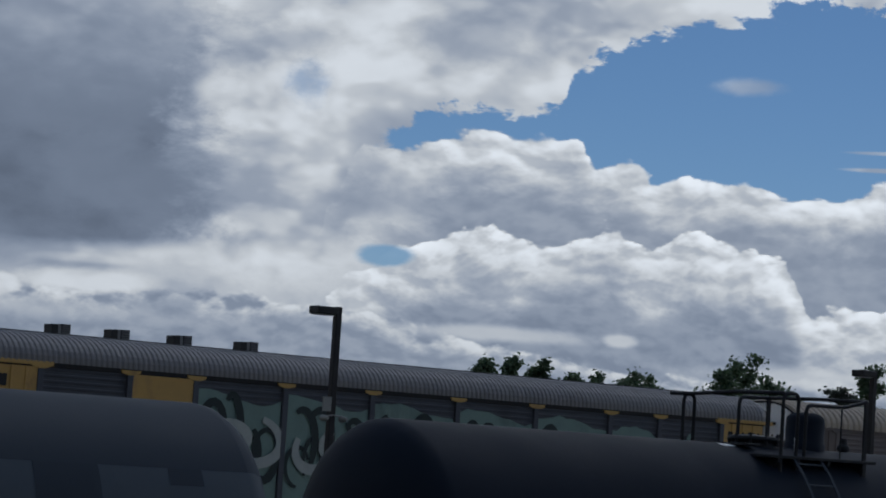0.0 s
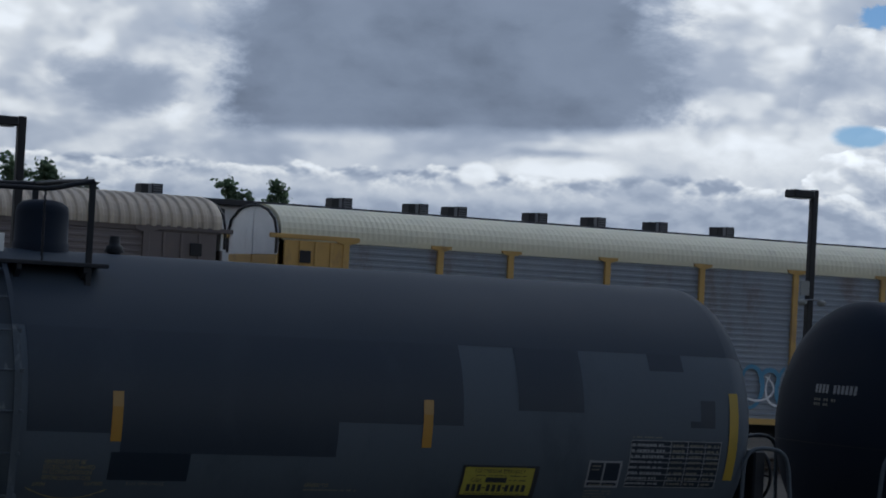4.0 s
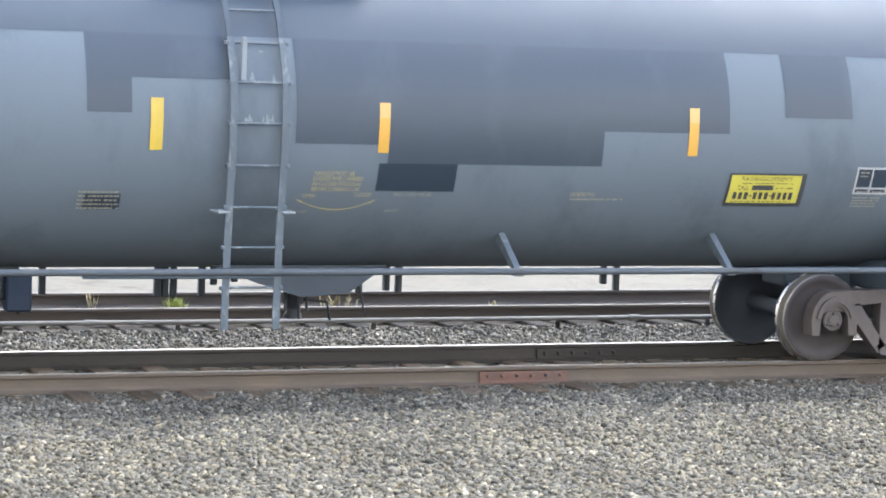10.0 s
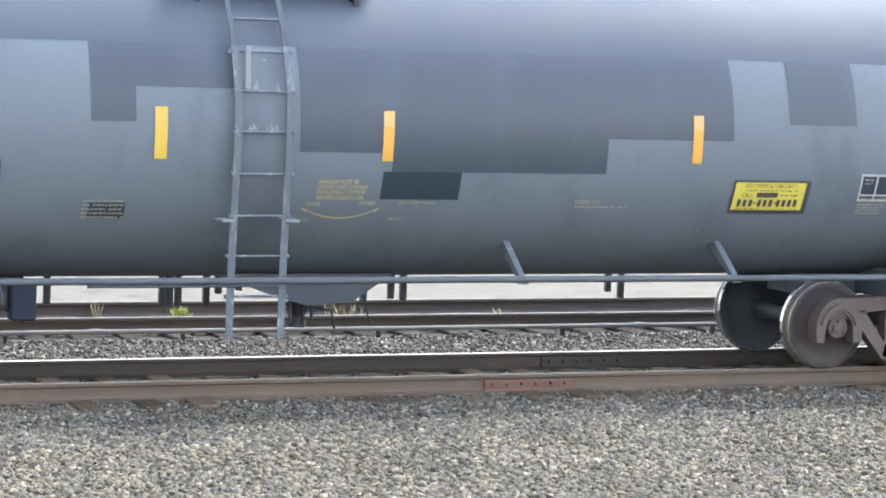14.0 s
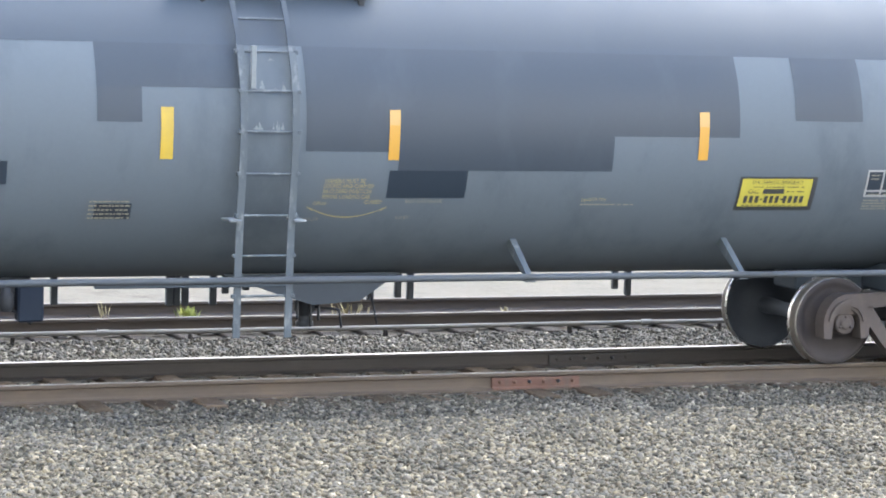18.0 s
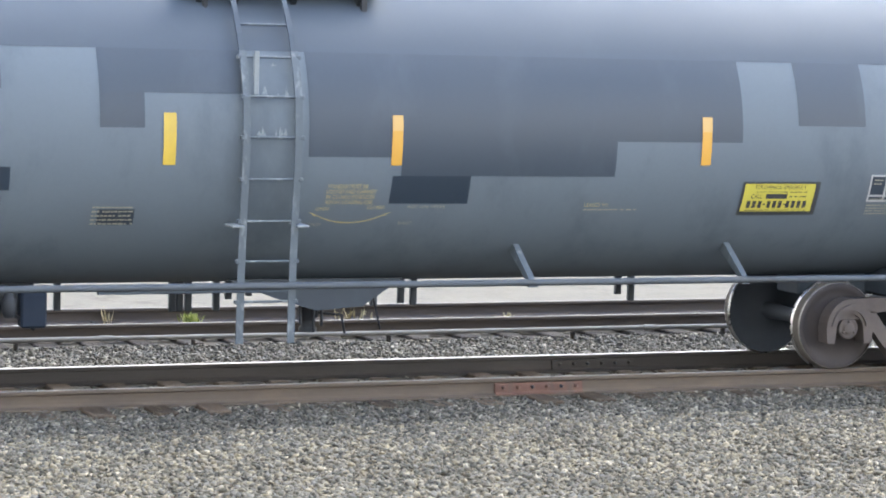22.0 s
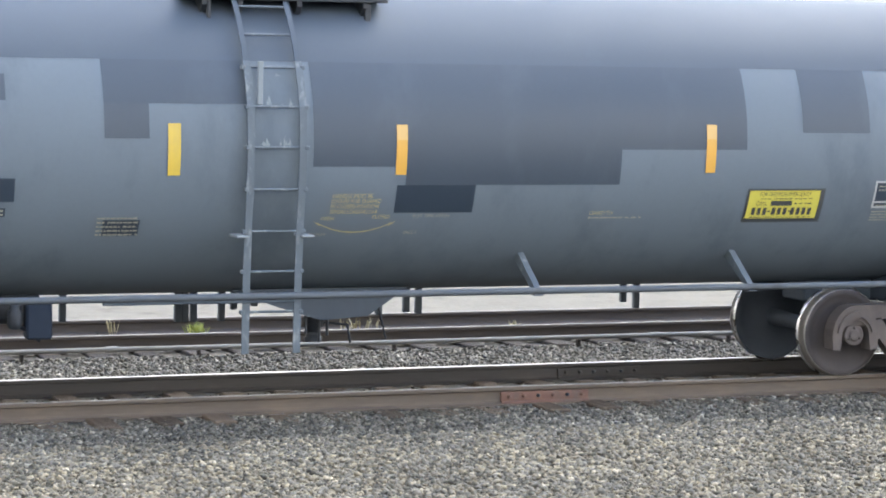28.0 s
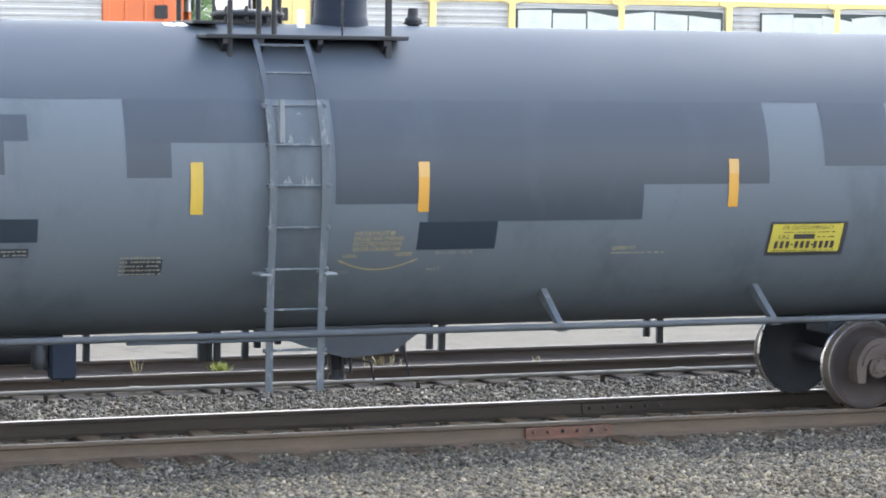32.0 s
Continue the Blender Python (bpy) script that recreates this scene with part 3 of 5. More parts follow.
# pale pipe along the foot of the second track
pp = thing("ground_pipe", (0, 3.38, -0.07), "pale grey pipe lying along the second track", "pipe")
for a, b in zip((-30, -6.5, 6.79, 13.45, 20.1, 33.0), (-6.5, 6.79, 13.45, 20.1, 33.0, 60)):
    part("pipe_length", Shape().tube([(a, 0, 0), ((a + b) / 2, 0.01, -0.004), (b, 0, 0)], 0.027, 10), pipe_pale, pp)
    part("coupling", Shape().tube([(b - 0.07, 0, 0), (b + 0.07, 0, 0)], 0.036, 10), pipe_pale, pp)
    for x in span(a + 1, b - 1, max(1, int((b - a) / 3))):
        part("pipe_support", Shape().box(x - 0.02, x + 0.02, -0.03, 0.03, -0.16, -0.028, 0.006), tie_dark, pp)


# ---- tank cars ----
R, ZC = 1.495, 2.42


def on_tank(x, deg, off=0.0):
    """A point of the near side of the tank: x along it, degrees above its middle line."""
    a = radians(deg)
    return (x, -(R + off) * math.cos(a), ZC + (R + off) * math.sin(a))


def tank_patch(shape, x0, x1, a0, a1, off=0.004, lean=0.0, thick=True):
    """A sheet on the tank's side; lean: metres that it slopes along x from foot to top."""
    n = max(1, int(abs(a1 - a0) / 3))
    m = max(1, int(abs(x1 - x0) / 2))
    xs, hs = span(0, 1, m), span(0, 1, n)
    shape.sheet(lambda u, v: on_tank(x0 + (x1 - x0) * u + lean * v, a0 + (a1 - a0) * v, off), xs, hs)
    return shape


def lettering(words, size, mat, name="lettering"):
    """Flat writing as a mesh in the x, y plane."""
    cu = bpy.data.curves.new(name, "FONT")
    cu.body, cu.size, cu.resolution_u = words, size, 2
    ob = bpy.data.objects.new(name, cu)
    scene.collection.objects.link(ob)
    dg = bpy.context.evaluated_depsgraph_get()
    dg.update()
    me = bpy.data.meshes.new_from_object(ob.evaluated_get(dg))
    bpy.data.objects.remove(ob)
    me.materials.clear()
    me.materials.append(mat)
    return me


def tank_text(parent, words, x, deg, size, mat, off=0.006, width=None, label=""):
    """Writing laid on the tank's side: x and degrees of its lower left corner."""
    me = lettering(words, size, mat)
    w = max(v.co.x for v in me.vertices)
    k = width / w if width else 1.0
    for v in me.vertices:
        v.co = on_tank(x + v.co.x * k, deg + math.degrees(v.co.y / R), off)
    ob = new("lettering", me)
    ob.parent = parent
    if label:
        tagged(ob, label)
    return ob


def bars(parent, x0, x1, a0, a1, rows, mat, off=0.006, seed=1, name="print_block", label=""):
    """Unreadable print: rows of short bars."""
    rng, s = random.Random(seed), Shape()   # print too small to pick apart
    for i in range(rows):
        t = a0 + (a1 - a0) * (i + 0.30) / rows
        u = a0 + (a1 - a0) * (i + 0.70) / rows
        x = x0
        while x < x1 - 0.02:
            w = min(rng.uniform(0.018, 0.05), x1 - x)
            tank_patch(s, x, x + w, t, u, off)
            x += w + (0.03 if rng.random() < 0.2 else 0.009)
    return tagged(part(name, s, mat, parent), label, kind="stuff")


def wheel_set(parent, x, front_mat, y_sign=1):
    """An axle with two flanged wheels, top of rail at z = 0."""
    axle = part("wheelset", Shape().lathe([(0.075, -1.0), (0.085, -0.8), (0.095, -0.6), (0.08, -0.3), (0.08, 0.3), (0.095, 0.6), (0.085, 0.8), (0.075, 1.0)], (x, 0, 0.457), "y", 16), wheel_dark, parent)
    for e in (-1, 1):
        prof = [(0.05, 0.83), (0.13, 0.84), (0.16, 0.81), (0.30, 0.795), (0.37, 0.80), (0.385, 0.82), (0.452, 0.823), (0.457, 0.815)]
        s = Shape().lathe([(r, e * h) for r, h in prof], (x, 0, 0.457), "y", 40, last=False)
        part("wheel", s, front_mat if e < 0 else wheel_dark, axle, "steel wheel with a brown worn face")
        part("tread", Shape().lathe([(0.457, e * 0.815), (0.459, e * 0.76), (0.463, e * 0.725), (0.470, e * 0.712)], (x, 0, 0.457), "y", 40, False, False), dull_steel, axle, "dull worn tread")
        part("flange", Shape().lathe([(0.470, e * 0.712), (0.4825, e * 0.702), (0.486, e * 0.694), (0.4825, e * 0.684), (0.47, e * 0.677)], (x, 0, 0.457), "y", 40, False, False), polished, axle, "polished thin flange")
        part("rim_edge", Shape().lathe([(0.448, e * 0.8245), (0.4585, e * 0.8185), (0.460, e * 0.808)], (x, 0, 0.457), "y", 40, False, False), bright_steel, axle, "bright worn edge of the rim")
        part("wheel_back", Shape().lathe([(0.47, e * 0.677), (0.40, e * 0.680), (0.37, e * 0.71), (0.2, e * 0.72), (0.09, e * 0.66)], (x, 0, 0.457), "y", 40, False, False), wheel_dark, axle)


def truck(parent, x, cast, front):
    """A two-axle truck centred at x."""
    t = part("truck", Shape().box(x - 0.19, x + 0.19, -1.05, 1.05, 0.42, 0.66, 0.03), black_steel, parent, "three-piece freight truck with rusty cast side frames")
    h = 0.889
    for e in (-1, 1):
        # side frame: top member, two sloping legs, spring seat and the two pedestals
        s = Shape()
        y0, y1 = e * 0.93, e * 1.07
        top = [(-h + 0.02, 0.765), (-0.30, 0.775), (0.30, 0.775), (h - 0.02, 0.765), (h + 0.16, 0.66), (h - 0.16, 0.60), (0.34, 0.64), (-0.34, 0.64), (-h + 0.16, 0.60), (-h - 0.16, 0.66)]
        s.prism([(x + a, b) for a, b in top], y0, y1)
        for k in (-1, 1):
            s.prism([(x + k * (h - 0.14), 0.60), (x + k * (h - 0.30), 0.64), (x + k * 0.26, 0.20), (x + k * 0.34, 0.11)], y0, y1)
            s.prism([(x + k * 0.24, 0.64), (x + k * 0.33, 0.64), (x + k * 0.33, 0.18), (x + k * 0.24, 0.18)], y0, y1)
            # rounded jaw over the bearing
            jaw = [(x + k * h + 0.275 * math.cos(radians(q)), 0.445 + 0.325 * math.sin(radians(q))) for q in span(0, 180, 14)]
            jaw += [(x + k * h - 0.262, 0.31), (x + k * h - 0.175, 0.30)]
            jaw += [(x + k * h + 0.16 * math.cos(radians(q)), 0.445 + 0.165 * math.sin(radians(q))) for q in span(180, 0, 12)]
            jaw += [(x + k * h + 0.175, 0.30), (x + k * h + 0.262, 0.31)]
            s.prism(jaw, y0 - e * 0.02, y1 + e * 0.02)
            lip = [(x + k * h + a * math.cos(radians(q)), 0.445 + b * math.sin(radians(q))) for a, b, qs in ((0.225, 0.265, span(10, 170, 12)), (0.185, 0.205, span(170, 10, 12))) for q in qs]
            s.prism(lip, y1 + e * 0.02, y1 + e * 0.045)
        s.prism([(x - 0.36, 0.20), (x + 0.36, 0.20), (x + 0.30, 0.09), (x - 0.30, 0.09)], y0, y1)
        part("side_frame", s, cast, t, "brown cast steel side frame")
        for k in (-1, 1):
            part("bearing", Shape().lathe([(0.112, e * 0.90), (0.116, e * 1.045), (0.114, e * 1.052), (0.09, e * 1.054), (0.06, e * 1.055), (0.055, e * 1.07), (0.052, e * 1.072), (0.01, e * 1.073)], (x + k * h, 0, 0.457), "y", 18), cast, t)
            for q in range(3):
                a = radians(90 + 120 * q)
                part("cap_screw", Shape().lathe([(0.016, e * 1.05), (0.016, e * 1.072), (0.008, e * 1.076)], (x + k * h + 0.072 * math.cos(a), 0, 0.457 + 0.072 * math.sin(a)), "y", 6), cast, t)
        for k in (-1, 1):
            part("bearing_adapter", Shape().box(x + k * h - 0.155, x + k * h + 0.155, e * 0.92, e * 1.06, 0.535, 0.625, 0.02), cast, t)
        for k in (-0.15, 0.0, 0.15):
            coil = [(x + k + 0.055 * math.cos(j * 0.9), e * 1.0 + 0.055 * math.sin(j * 0.9), 0.20 + 0.25 * j / 34) for j in range(35)]
            part("spring", Shape().tube(coil, 0.014, 5), cast, t)
        part("brake_beam", Shape().tube([(x - 0.36, e * 0.9, 0.40), (x - 0.30, 0, 0.40)], 0.03, 6), black_steel, t)
    for k in (-1, 1):
        wheel_set(t, x + k * h, front)
    return t


def hoop(*pts, r=0.022, bend=0.10, n=8):
    """A bent pipe through the points with rounded corners."""
    p = [Vector(q) for q in pts]
    out = [p[0]]
    for i in range(1, len(p) - 1):
        a, b = (p[i - 1] - p[i]), (p[i + 1] - p[i])
        k = min(bend, a.length * 0.45, b.length * 0.45)
        s, e = p[i] + a.normalized() * k, p[i] + b.normalized() * k
        out += [s.lerp(p[i], t).lerp(p[i].lerp(e, t), t) for t in (0, 0.25, 0.5, 0.75, 1)]
    out.append(p[-1])
    return Shape().tube(out, r, n)


HALF = 7.14       # half the straight length of the tank
HEAD = 0.65


def tank_car(at, dark_body, label):
    car = thing("tank_car", at, label, "tank car", group="tank cars coupled on the near track")
    us = [-HALF - HEAD * math.sin(radians(a)) for a in (90, 78, 65, 50, 35, 20, 8)] + span(-HALF, HALF, 20) + [HALF + HEAD * math.sin(radians(a)) for a in (8, 20, 35, 50, 65, 78, 90)]
    prof = []
    for u in us:
        over = max(0.0, (abs(u) - HALF) / HEAD)
        prof.append((max(0.02, R * math.sqrt(max(0.0, 1 - over * over))), u))
    part("tank", Shape().lathe(prof, (0, 0, ZC), "x", 96), car_black if dark_body else tank_grey, car, "long horizontal cylinder with domed ends")
    if not dark_body:
        top = Shape()
        tank_patch(top, -HALF, HALF, 31.2, 149.0, 0.003)
        for k in (-1, 1):
            top.sheet(lambda u, v: (k * (HALF + HEAD * math.sin(u)), -(R * math.cos(u) + 0.003) * math.cos(v), ZC + (R * math.cos(u) + 0.003) * math.sin(v)), [radians(a) for a in (0, 8, 20, 33, 46)], [radians(a) for a in span(31.2, 149, 30)])
        part("top_band", top, band_grey, car, "darker grey painted top")

    # side sill pipes with their struts
    for e in (-1, 1):
        part("sill_pipe", Shape().tube([(x, e * 1.5, 1.030) for x in span(-6.9, 6.9, 12)], 0.033, 10), sill_grey, car, "long grey sill pipe")
        for x in (-5.5, -3.98, 1.66, 3.98, 6.2):
            p = on_tank(x + 0.0, -46.6, 0.0)
            s = Shape()
            dx = 0.032
            s.add([(x - dx, e * -p[1], p[2] + 0.05), (x + dx, e * -p[1], p[2] + 0.05), (x + dx, e * 1.5, 1.05), (x - dx, e * 1.5, 1.05),
                   (x - dx, e * (-p[1] - 0.10), p[2] - 0.02), (x + dx, e * (-p[1] - 0.10), p[2] - 0.02), (x + dx, e * 1.42, 1.03), (x - dx, e * 1.42, 1.03)],
                  [(0, 1, 2, 3), (4, 5, 6, 7), (0, 1, 5, 4), (1, 2, 6, 5), (2, 3, 7, 6), (3, 0, 4, 7)])
            part("sill_strut", s, ladder_grey if e < 0 else sill_grey, car, "flat steel strut")
            part("strut_foot", Shape().box(x - 0.05, x + 0.05, e * 1.43, e * 1.535, 0.985, 1.0, 0.004), sill_grey, car)
        part("sill_angle", Shape().box(-2.62, -0.80, e * 1.45, e * 1.50, 0.968, 1.03, 0.008), band_grey, car, "steel angle under the sill pipe")
    # brackets and levers hanging under the belly
    for x, z0 in ((-2.35, 0.50), (-1.15, 0.47), (-1.07, 0.47), (-0.98, 0.47), (-0.68, 0.47), (-0.55, 0.59), (-0.33, 0.62), (-3.75, 0.52), (1.05, 0.50), (1.36, 0.52), (1.50, 0.50), (3.91, 0.58), (4.07, 0.51)):
        part("hanger", Shape().box(x - 0.035, x + 0.035, 1.27, 1.33, z0, 1.5, 0.008), sill_grey, car)
    part("brake_rod", Shape().tube([(-4.8, 0.9, 0.78), (4.8, 0.9, 0.78)], 0.02, 6), black_steel, car)
    part("brake_cylinder", Shape().box(-3.22, -2.98, -1.06, -0.9, 0.62, 1.0, 0.02), car_black, car, "dark box hung below the sill")
    part("retainer_valve", Shape().lathe([(0.05, -0.14), (0.07, -0.10), (0.07, 0.02), (0.045, 0.04), (0.045, 0.12), (0.03, 0.14)], (-3.32, -1.0, 0.86), "z", 12), black_steel, car, "small dark valve beside the hanging box")
    part("train_line", Shape().tube([(-3.32, -1.0, 0.76), (-3.2, -0.98, 0.70), (-3.08, -0.98, 0.60)], 0.018, 6), black_steel, car)
    part("air_reservoir", Shape().lathe([(0.02, -0.5), (0.17, -0.44), (0.19, -0.35), (0.19, 0.35), (0.17, 0.44), (0.02, 0.5)], (-3.4, -0.2, 0.86), "x", 18), black_steel, car)
    # bottom outlet in its skid
    # shade under the belly is put into the skid's dark colour
    part("outlet_skid", Shape().prism([(-1.1, 0.98), (0.72, 0.98), (0.30, 0.70), (-0.18, 0.665), (-0.62, 0.80)], -0.45, 0.45), patch_dark, car, "sloped steel skid round the bottom outlet")
    valve = part("outlet_valve", Shape().lathe([(0.10, 0.0), (0.10, -0.10), (0.07, -0.12), (0.07, -0.20), (0.09, -0.21), (0.09, -0.25)], (-0.18, -0.2, 0.68), "z", 14), black_steel, car)
    for dx, z1 in ((-0.12, 0.52), (0.02, 0.44), (0.10, 0.50)):
        part("outlet_bolt", Shape().tube([(-0.18 + dx, -0.32, 0.70), (-0.18 + dx, -0.33, z1)], 0.016, 6), black_steel, valve)
    part("outlet_chain", Shape().tube([(0.42 + 0.012 * (j % 2) + 0.006 * j, -0.40, 0.80 - 0.024 * j) for j in range(15)], 0.011, 5), black_steel, valve)
    part("valve_handle", Shape().tube([(-0.10, -0.22, 0.62), (0.14, -0.30, 0.60), (0.17, -0.31, 0.42)], 0.015, 6), black_steel, valve)

    # trucks, bolsters, stub sills and couplers
    for k in (-1, 1):
        x = k * 6.335
        truck(car, x, cast_rust, wheel_steel)
        part("bolster", Shape().box(x - 0.22, x + 0.22, -1.25, 1.25, 0.74, 1.04, 0.02), band_grey, car)
        for e in (-1, 1):
            g = Shape().prism([(e * 1.40, 0.98), (e * 0.9, 0.90), (e * 0.85, 1.3), (e * 1.22, 1.66), (e * 1.33, 1.62)], x + 0.10, x + 0.16, "x")
            g.prism([(e * 1.40, 0.98), (e * 0.9, 0.90), (e * 0.85, 1.3), (e * 1.22, 1.66), (e * 1.33, 1.62)], x - 0.16, x - 0.10, "x")
            part("gusset", g, sill_grey, car, "triangular saddle gusset")
        for e in (-1, 1):
            web = [(k * 6.29, 1.69), (k * 6.36, 1.66), (k * 6.40, 1.60), (k * 6.48, 1.61), (k * 6.51, 1.50), (k * 6.47, 1.40), (k * 6.50, 1.20), (k * 6.62, 1.04), (k * 6.72, 1.035), (k * 6.72, 0.965), (k * 6.36, 0.965), (k * 6.34, 1.30)]
            saddle = part("saddle_plate", Shape().prism(web, e * 1.425, e * 1.437), sill_grey, car, "worn grey plate of the saddle")
            dia = part("placard_holder", Shape().prism([(k * 6.32, 1.305), (k * 6.545, 1.49), (k * 6.765, 1.32), (k * 6.54, 1.12)], e * 1.445, e * 1.455), band_grey, saddle, "empty diamond placard holder")
            for q in range(4):
                d4 = [(6.32, 1.305), (6.545, 1.49), (6.765, 1.32), (6.54, 1.12)]
                part("holder_edge", Shape().tube([(k * d4[q][0], e * 1.46, d4[q][1]), (k * d4[(q + 1) % 4][0], e * 1.46, d4[(q + 1) % 4][1])], 0.010, 5), ladder_grey, dia)
            part("side_beam", Shape().box(k * 6.72, k * 7.95, e * 1.39, e * 1.445, 0.955, 1.035, 0.008), sill_grey, car)
        part("stub_sill", Shape().box(k * 5.3, k * 7.9, -0.24, 0.24, 0.72, 1.02, 0.02), band_grey, car)
        coup = part("coupler", Shape().box(k * 7.85, k * 8.35, -0.09, 0.09, 0.80, 0.96, 0.02), cast_rust, car, "rusty knuckle coupler")
        part("knuckle", Shape().prism([(k * 8.32, -0.16), (k * 8.52, -0.14), (k * 8.56, 0.02), (k * 8.44, 0.06), (k * 8.40, 0.14), (k * 8.30, 0.16)], 0.75, 1.01, "z"), cast_rust, coup)
        part("end_platform", Shape().box(k * 7.15, k * 7.95, -1.45, 1.45, 1.02, 1.07, 0.008), black_steel, car)
        part("end_rail", hoop((k * 7.3, -1.42, 1.07), (k * 7.35, -1.42, 2.26), (k * 7.9, -1.42, 2.24), (k * 8.02, -1.42, 1.07), r=0.024, bend=0.22), ladder_grey, car, "bent pipe hand rail at the car's end")
        part("end_rail", hoop((k * 7.3, 1.42, 1.07), (k * 7.35, 1.42, 2.26), (k * 7.9, 1.42, 2.24), (k * 8.02, 1.42, 1.07), r=0.024, bend=0.22), ladder_grey, car, "bent pipe hand rail at the car's end")
        for e in (-1, 1):
            part("end_step", hoop((k * 7.75, e * 1.47, 1.05), (k * 7.75, e * 1.47, 0.48), (k * 7.35, e * 1.47, 0.48), (k * 7.35, e * 1.47, 1.05), r=0.02, bend=0.05), sill_grey, car)
    wheel = part("brake_wheel", Shape().tube([(7.95, -0.78 + 0.27 * math.cos(a), 1.93 + 0.27 * math.sin(a)) for a in span(0, math.tau, 28)[:-1]], 0.02, 6, closed=True), black_steel, car, "spoked hand brake wheel")
    for a in range(6):
        part("spoke", Shape().tube([(7.95, -0.78, 1.93), (7.95, -0.78 + 0.27 * math.cos(a * math.tau / 6), 1.93 + 0.27 * math.sin(a * math.tau / 6))], 0.014, 5), black_steel, wheel)
    part("brake_stand", Shape().box(7.78, 7.93, -0.98, -0.58, 1.07, 2.2, 0.02), black_steel, car)

    # ladders
    path_low = [(-1.44, 0.49), (-1.46, 1.2), (-1.50, 1.7), (-1.545, 2.1), (-1.56, 2.42), (-1.53, 2.78), (-1.45, 3.0), (-1.36, 3.2)]
    path_top = [(-1.40, 3.06), (-1.25, 3.36), (-1.08, 3.6), (-0.90, 3.79)]

    def at_height(path, z):
        for (a, b), (c, d) in zip(path, path[1:]):
            if b <= z <= d:
                return a + (c - a) * (z - b) / (d - b)
        return path[-1][0]

    for e in (-1,):
        lad = part("ladder", ladder_stile(-1.265, path_low, e), ladder_grey, car, "worn grey side ladder")
        part("stile", ladder_stile(-0.765, path_low, e), ladder_grey, lad)
        for z in (0.88, 1.256, 1.631, 2.02, 2.409, 2.781, 3.141):
            y = at_height(path_low, z) * e
            part("rung", Shape().tube([(-1.30, -y, z), (-0.73, -y, z)], 0.013, 8), ladder_grey, lad)
            for x in (-1.30, -0.73):
                part("rung_bolt", Shape().box(x - 0.022, x + 0.022, -y - 0.022, -y + 0.022, z - 0.02, z + 0.02, 0.006), ladder_grey, lad)
        part("stile_brace", Shape().box(-1.19, -1.14, e * 1.475, e * 1.505, 2.80, 3.2, 0.005), worn_light, lad)
        for x in (-1.33, -0.70):
            part("stile_bracket", Shape().box(x - 0.06, x + 0.06, e * 1.30, e * 1.57, 1.575, 1.60, 0.006), worn_light, lad)
        up = part("upper_ladder", ladder_stile(-1.265, path_top, e, 0.05), band_grey, car, "dark upper ladder to the platform")
        part("stile", ladder_stile(-0.765, path_top, e, 0.05), band_grey, up)
        for z in (3.44, 3.7):
            y = at_height(path_top, z) * e
            part("rung", Shape().tube([(-1.29, -y, z), (-0.74, -y, z)], 0.013, 8), ladder_grey, up)

    # platform with its rails
    deck = part("platform", Shape().box(-1.74, 0.26, -0.97, -0.50, 3.76, 3.80, 0.005), black_steel, car, "dark walkway round the manway")
    part("deck_plate", Shape().box(-1.74, 0.26, 0.50, 0.97, 3.76, 3.80, 0.005), black_steel, deck)
    part("deck_plate", Shape().box(-1.74, -1.45, -0.50, 0.50, 3.90, 3.93, 0.005), black_steel, deck)
    for x in (-1.55, -1.20, -0.62, 0.04):
        for e in (-1, 1):
            part("deck_bracket", Shape().prism([(e * 0.95, 3.76), (e * 0.95, 3.71), (e * 0.86, 3.62), (e * 0.80, 3.66), (e * 0.7, 3.76)], x - 0.025, x + 0.025, "x"), black_steel, deck)
    for pts in (((-1.50, -0.92, 3.50), (-1.50, -0.92, 4.60), (-1.22, -0.92, 4.60), (-1.22, -0.92, 3.62)),
                ((-1.50, 0.92, 3.62), (-1.50, 0.92, 4.55), (-1.30, 0.92, 4.55), (-1.30, 0.92, 3.80)),
                ((-1.07, -0.92, 3.8), (-1.07, -0.92, 4.47), (-0.35, -0.92, 4.48), (0.07, -0.92, 4.58)),
                ((-0.45, 0.92, 3.8), (-0.45, 0.92, 4.58), (0.12, 0.92, 4.60))):
        part("hand_rail", hoop(*pts, r=0.026), black_steel, deck, "black bent pipe rail")
    for x, y, z in ((0.07, -0.92, 4.58), (0.12, 0.92, 4.6)):
        part("rail_post", Shape().box(x - 0.03, x + 0.03, y - 0.02, y + 0.02, 3.55, z, 0.006), black_steel, deck)
    part("rail_bar", hoop((-1.50, -0.92, 4.60), (-1.50, 0.0, 4.6), (-1.50, 0.92, 4.55), (-1.72, 0.95, 4.55), r=0.026), black_steel, deck)
    part("rail_bar", hoop((0.07, -0.92, 4.58), (0.10, 0.0, 4.6), (0.12, 0.92, 4.60), (0.28, 0.95, 4.60), r=0.026), black_steel, deck)
    part("chain", Shape().tube([(-0.40 + 0.012 * (j % 2), -0.92, 3.80 + 0.66 * j / 22) for j in range(23)], 0.012, 5), black_steel, deck)

    # manway, bonnet and relief valve along the top
    man = part("manway", Shape().lathe([(0.34, -0.06), (0.34, 0.02), (0.31, 0.03), (0.31, 0.09), (0.36, 0.10), (0.36, 0.14), (0.28, 0.165), (0.02, 0.18)], (-1.06, 0, 3.88), "z", 28), black_steel, car, "black bolted manway cover")
    for a in range(10):
        x, y = -1.06 + 0.335 * math.cos(a * math.tau / 10), 0.335 * math.sin(a * math.tau / 10)
        part("eye_bolt", Shape().lathe([(0.022, -0.07), (0.022, 0.05), (0.012, 0.09)], (x, y, 3.99), "z", 6), black_steel, man)
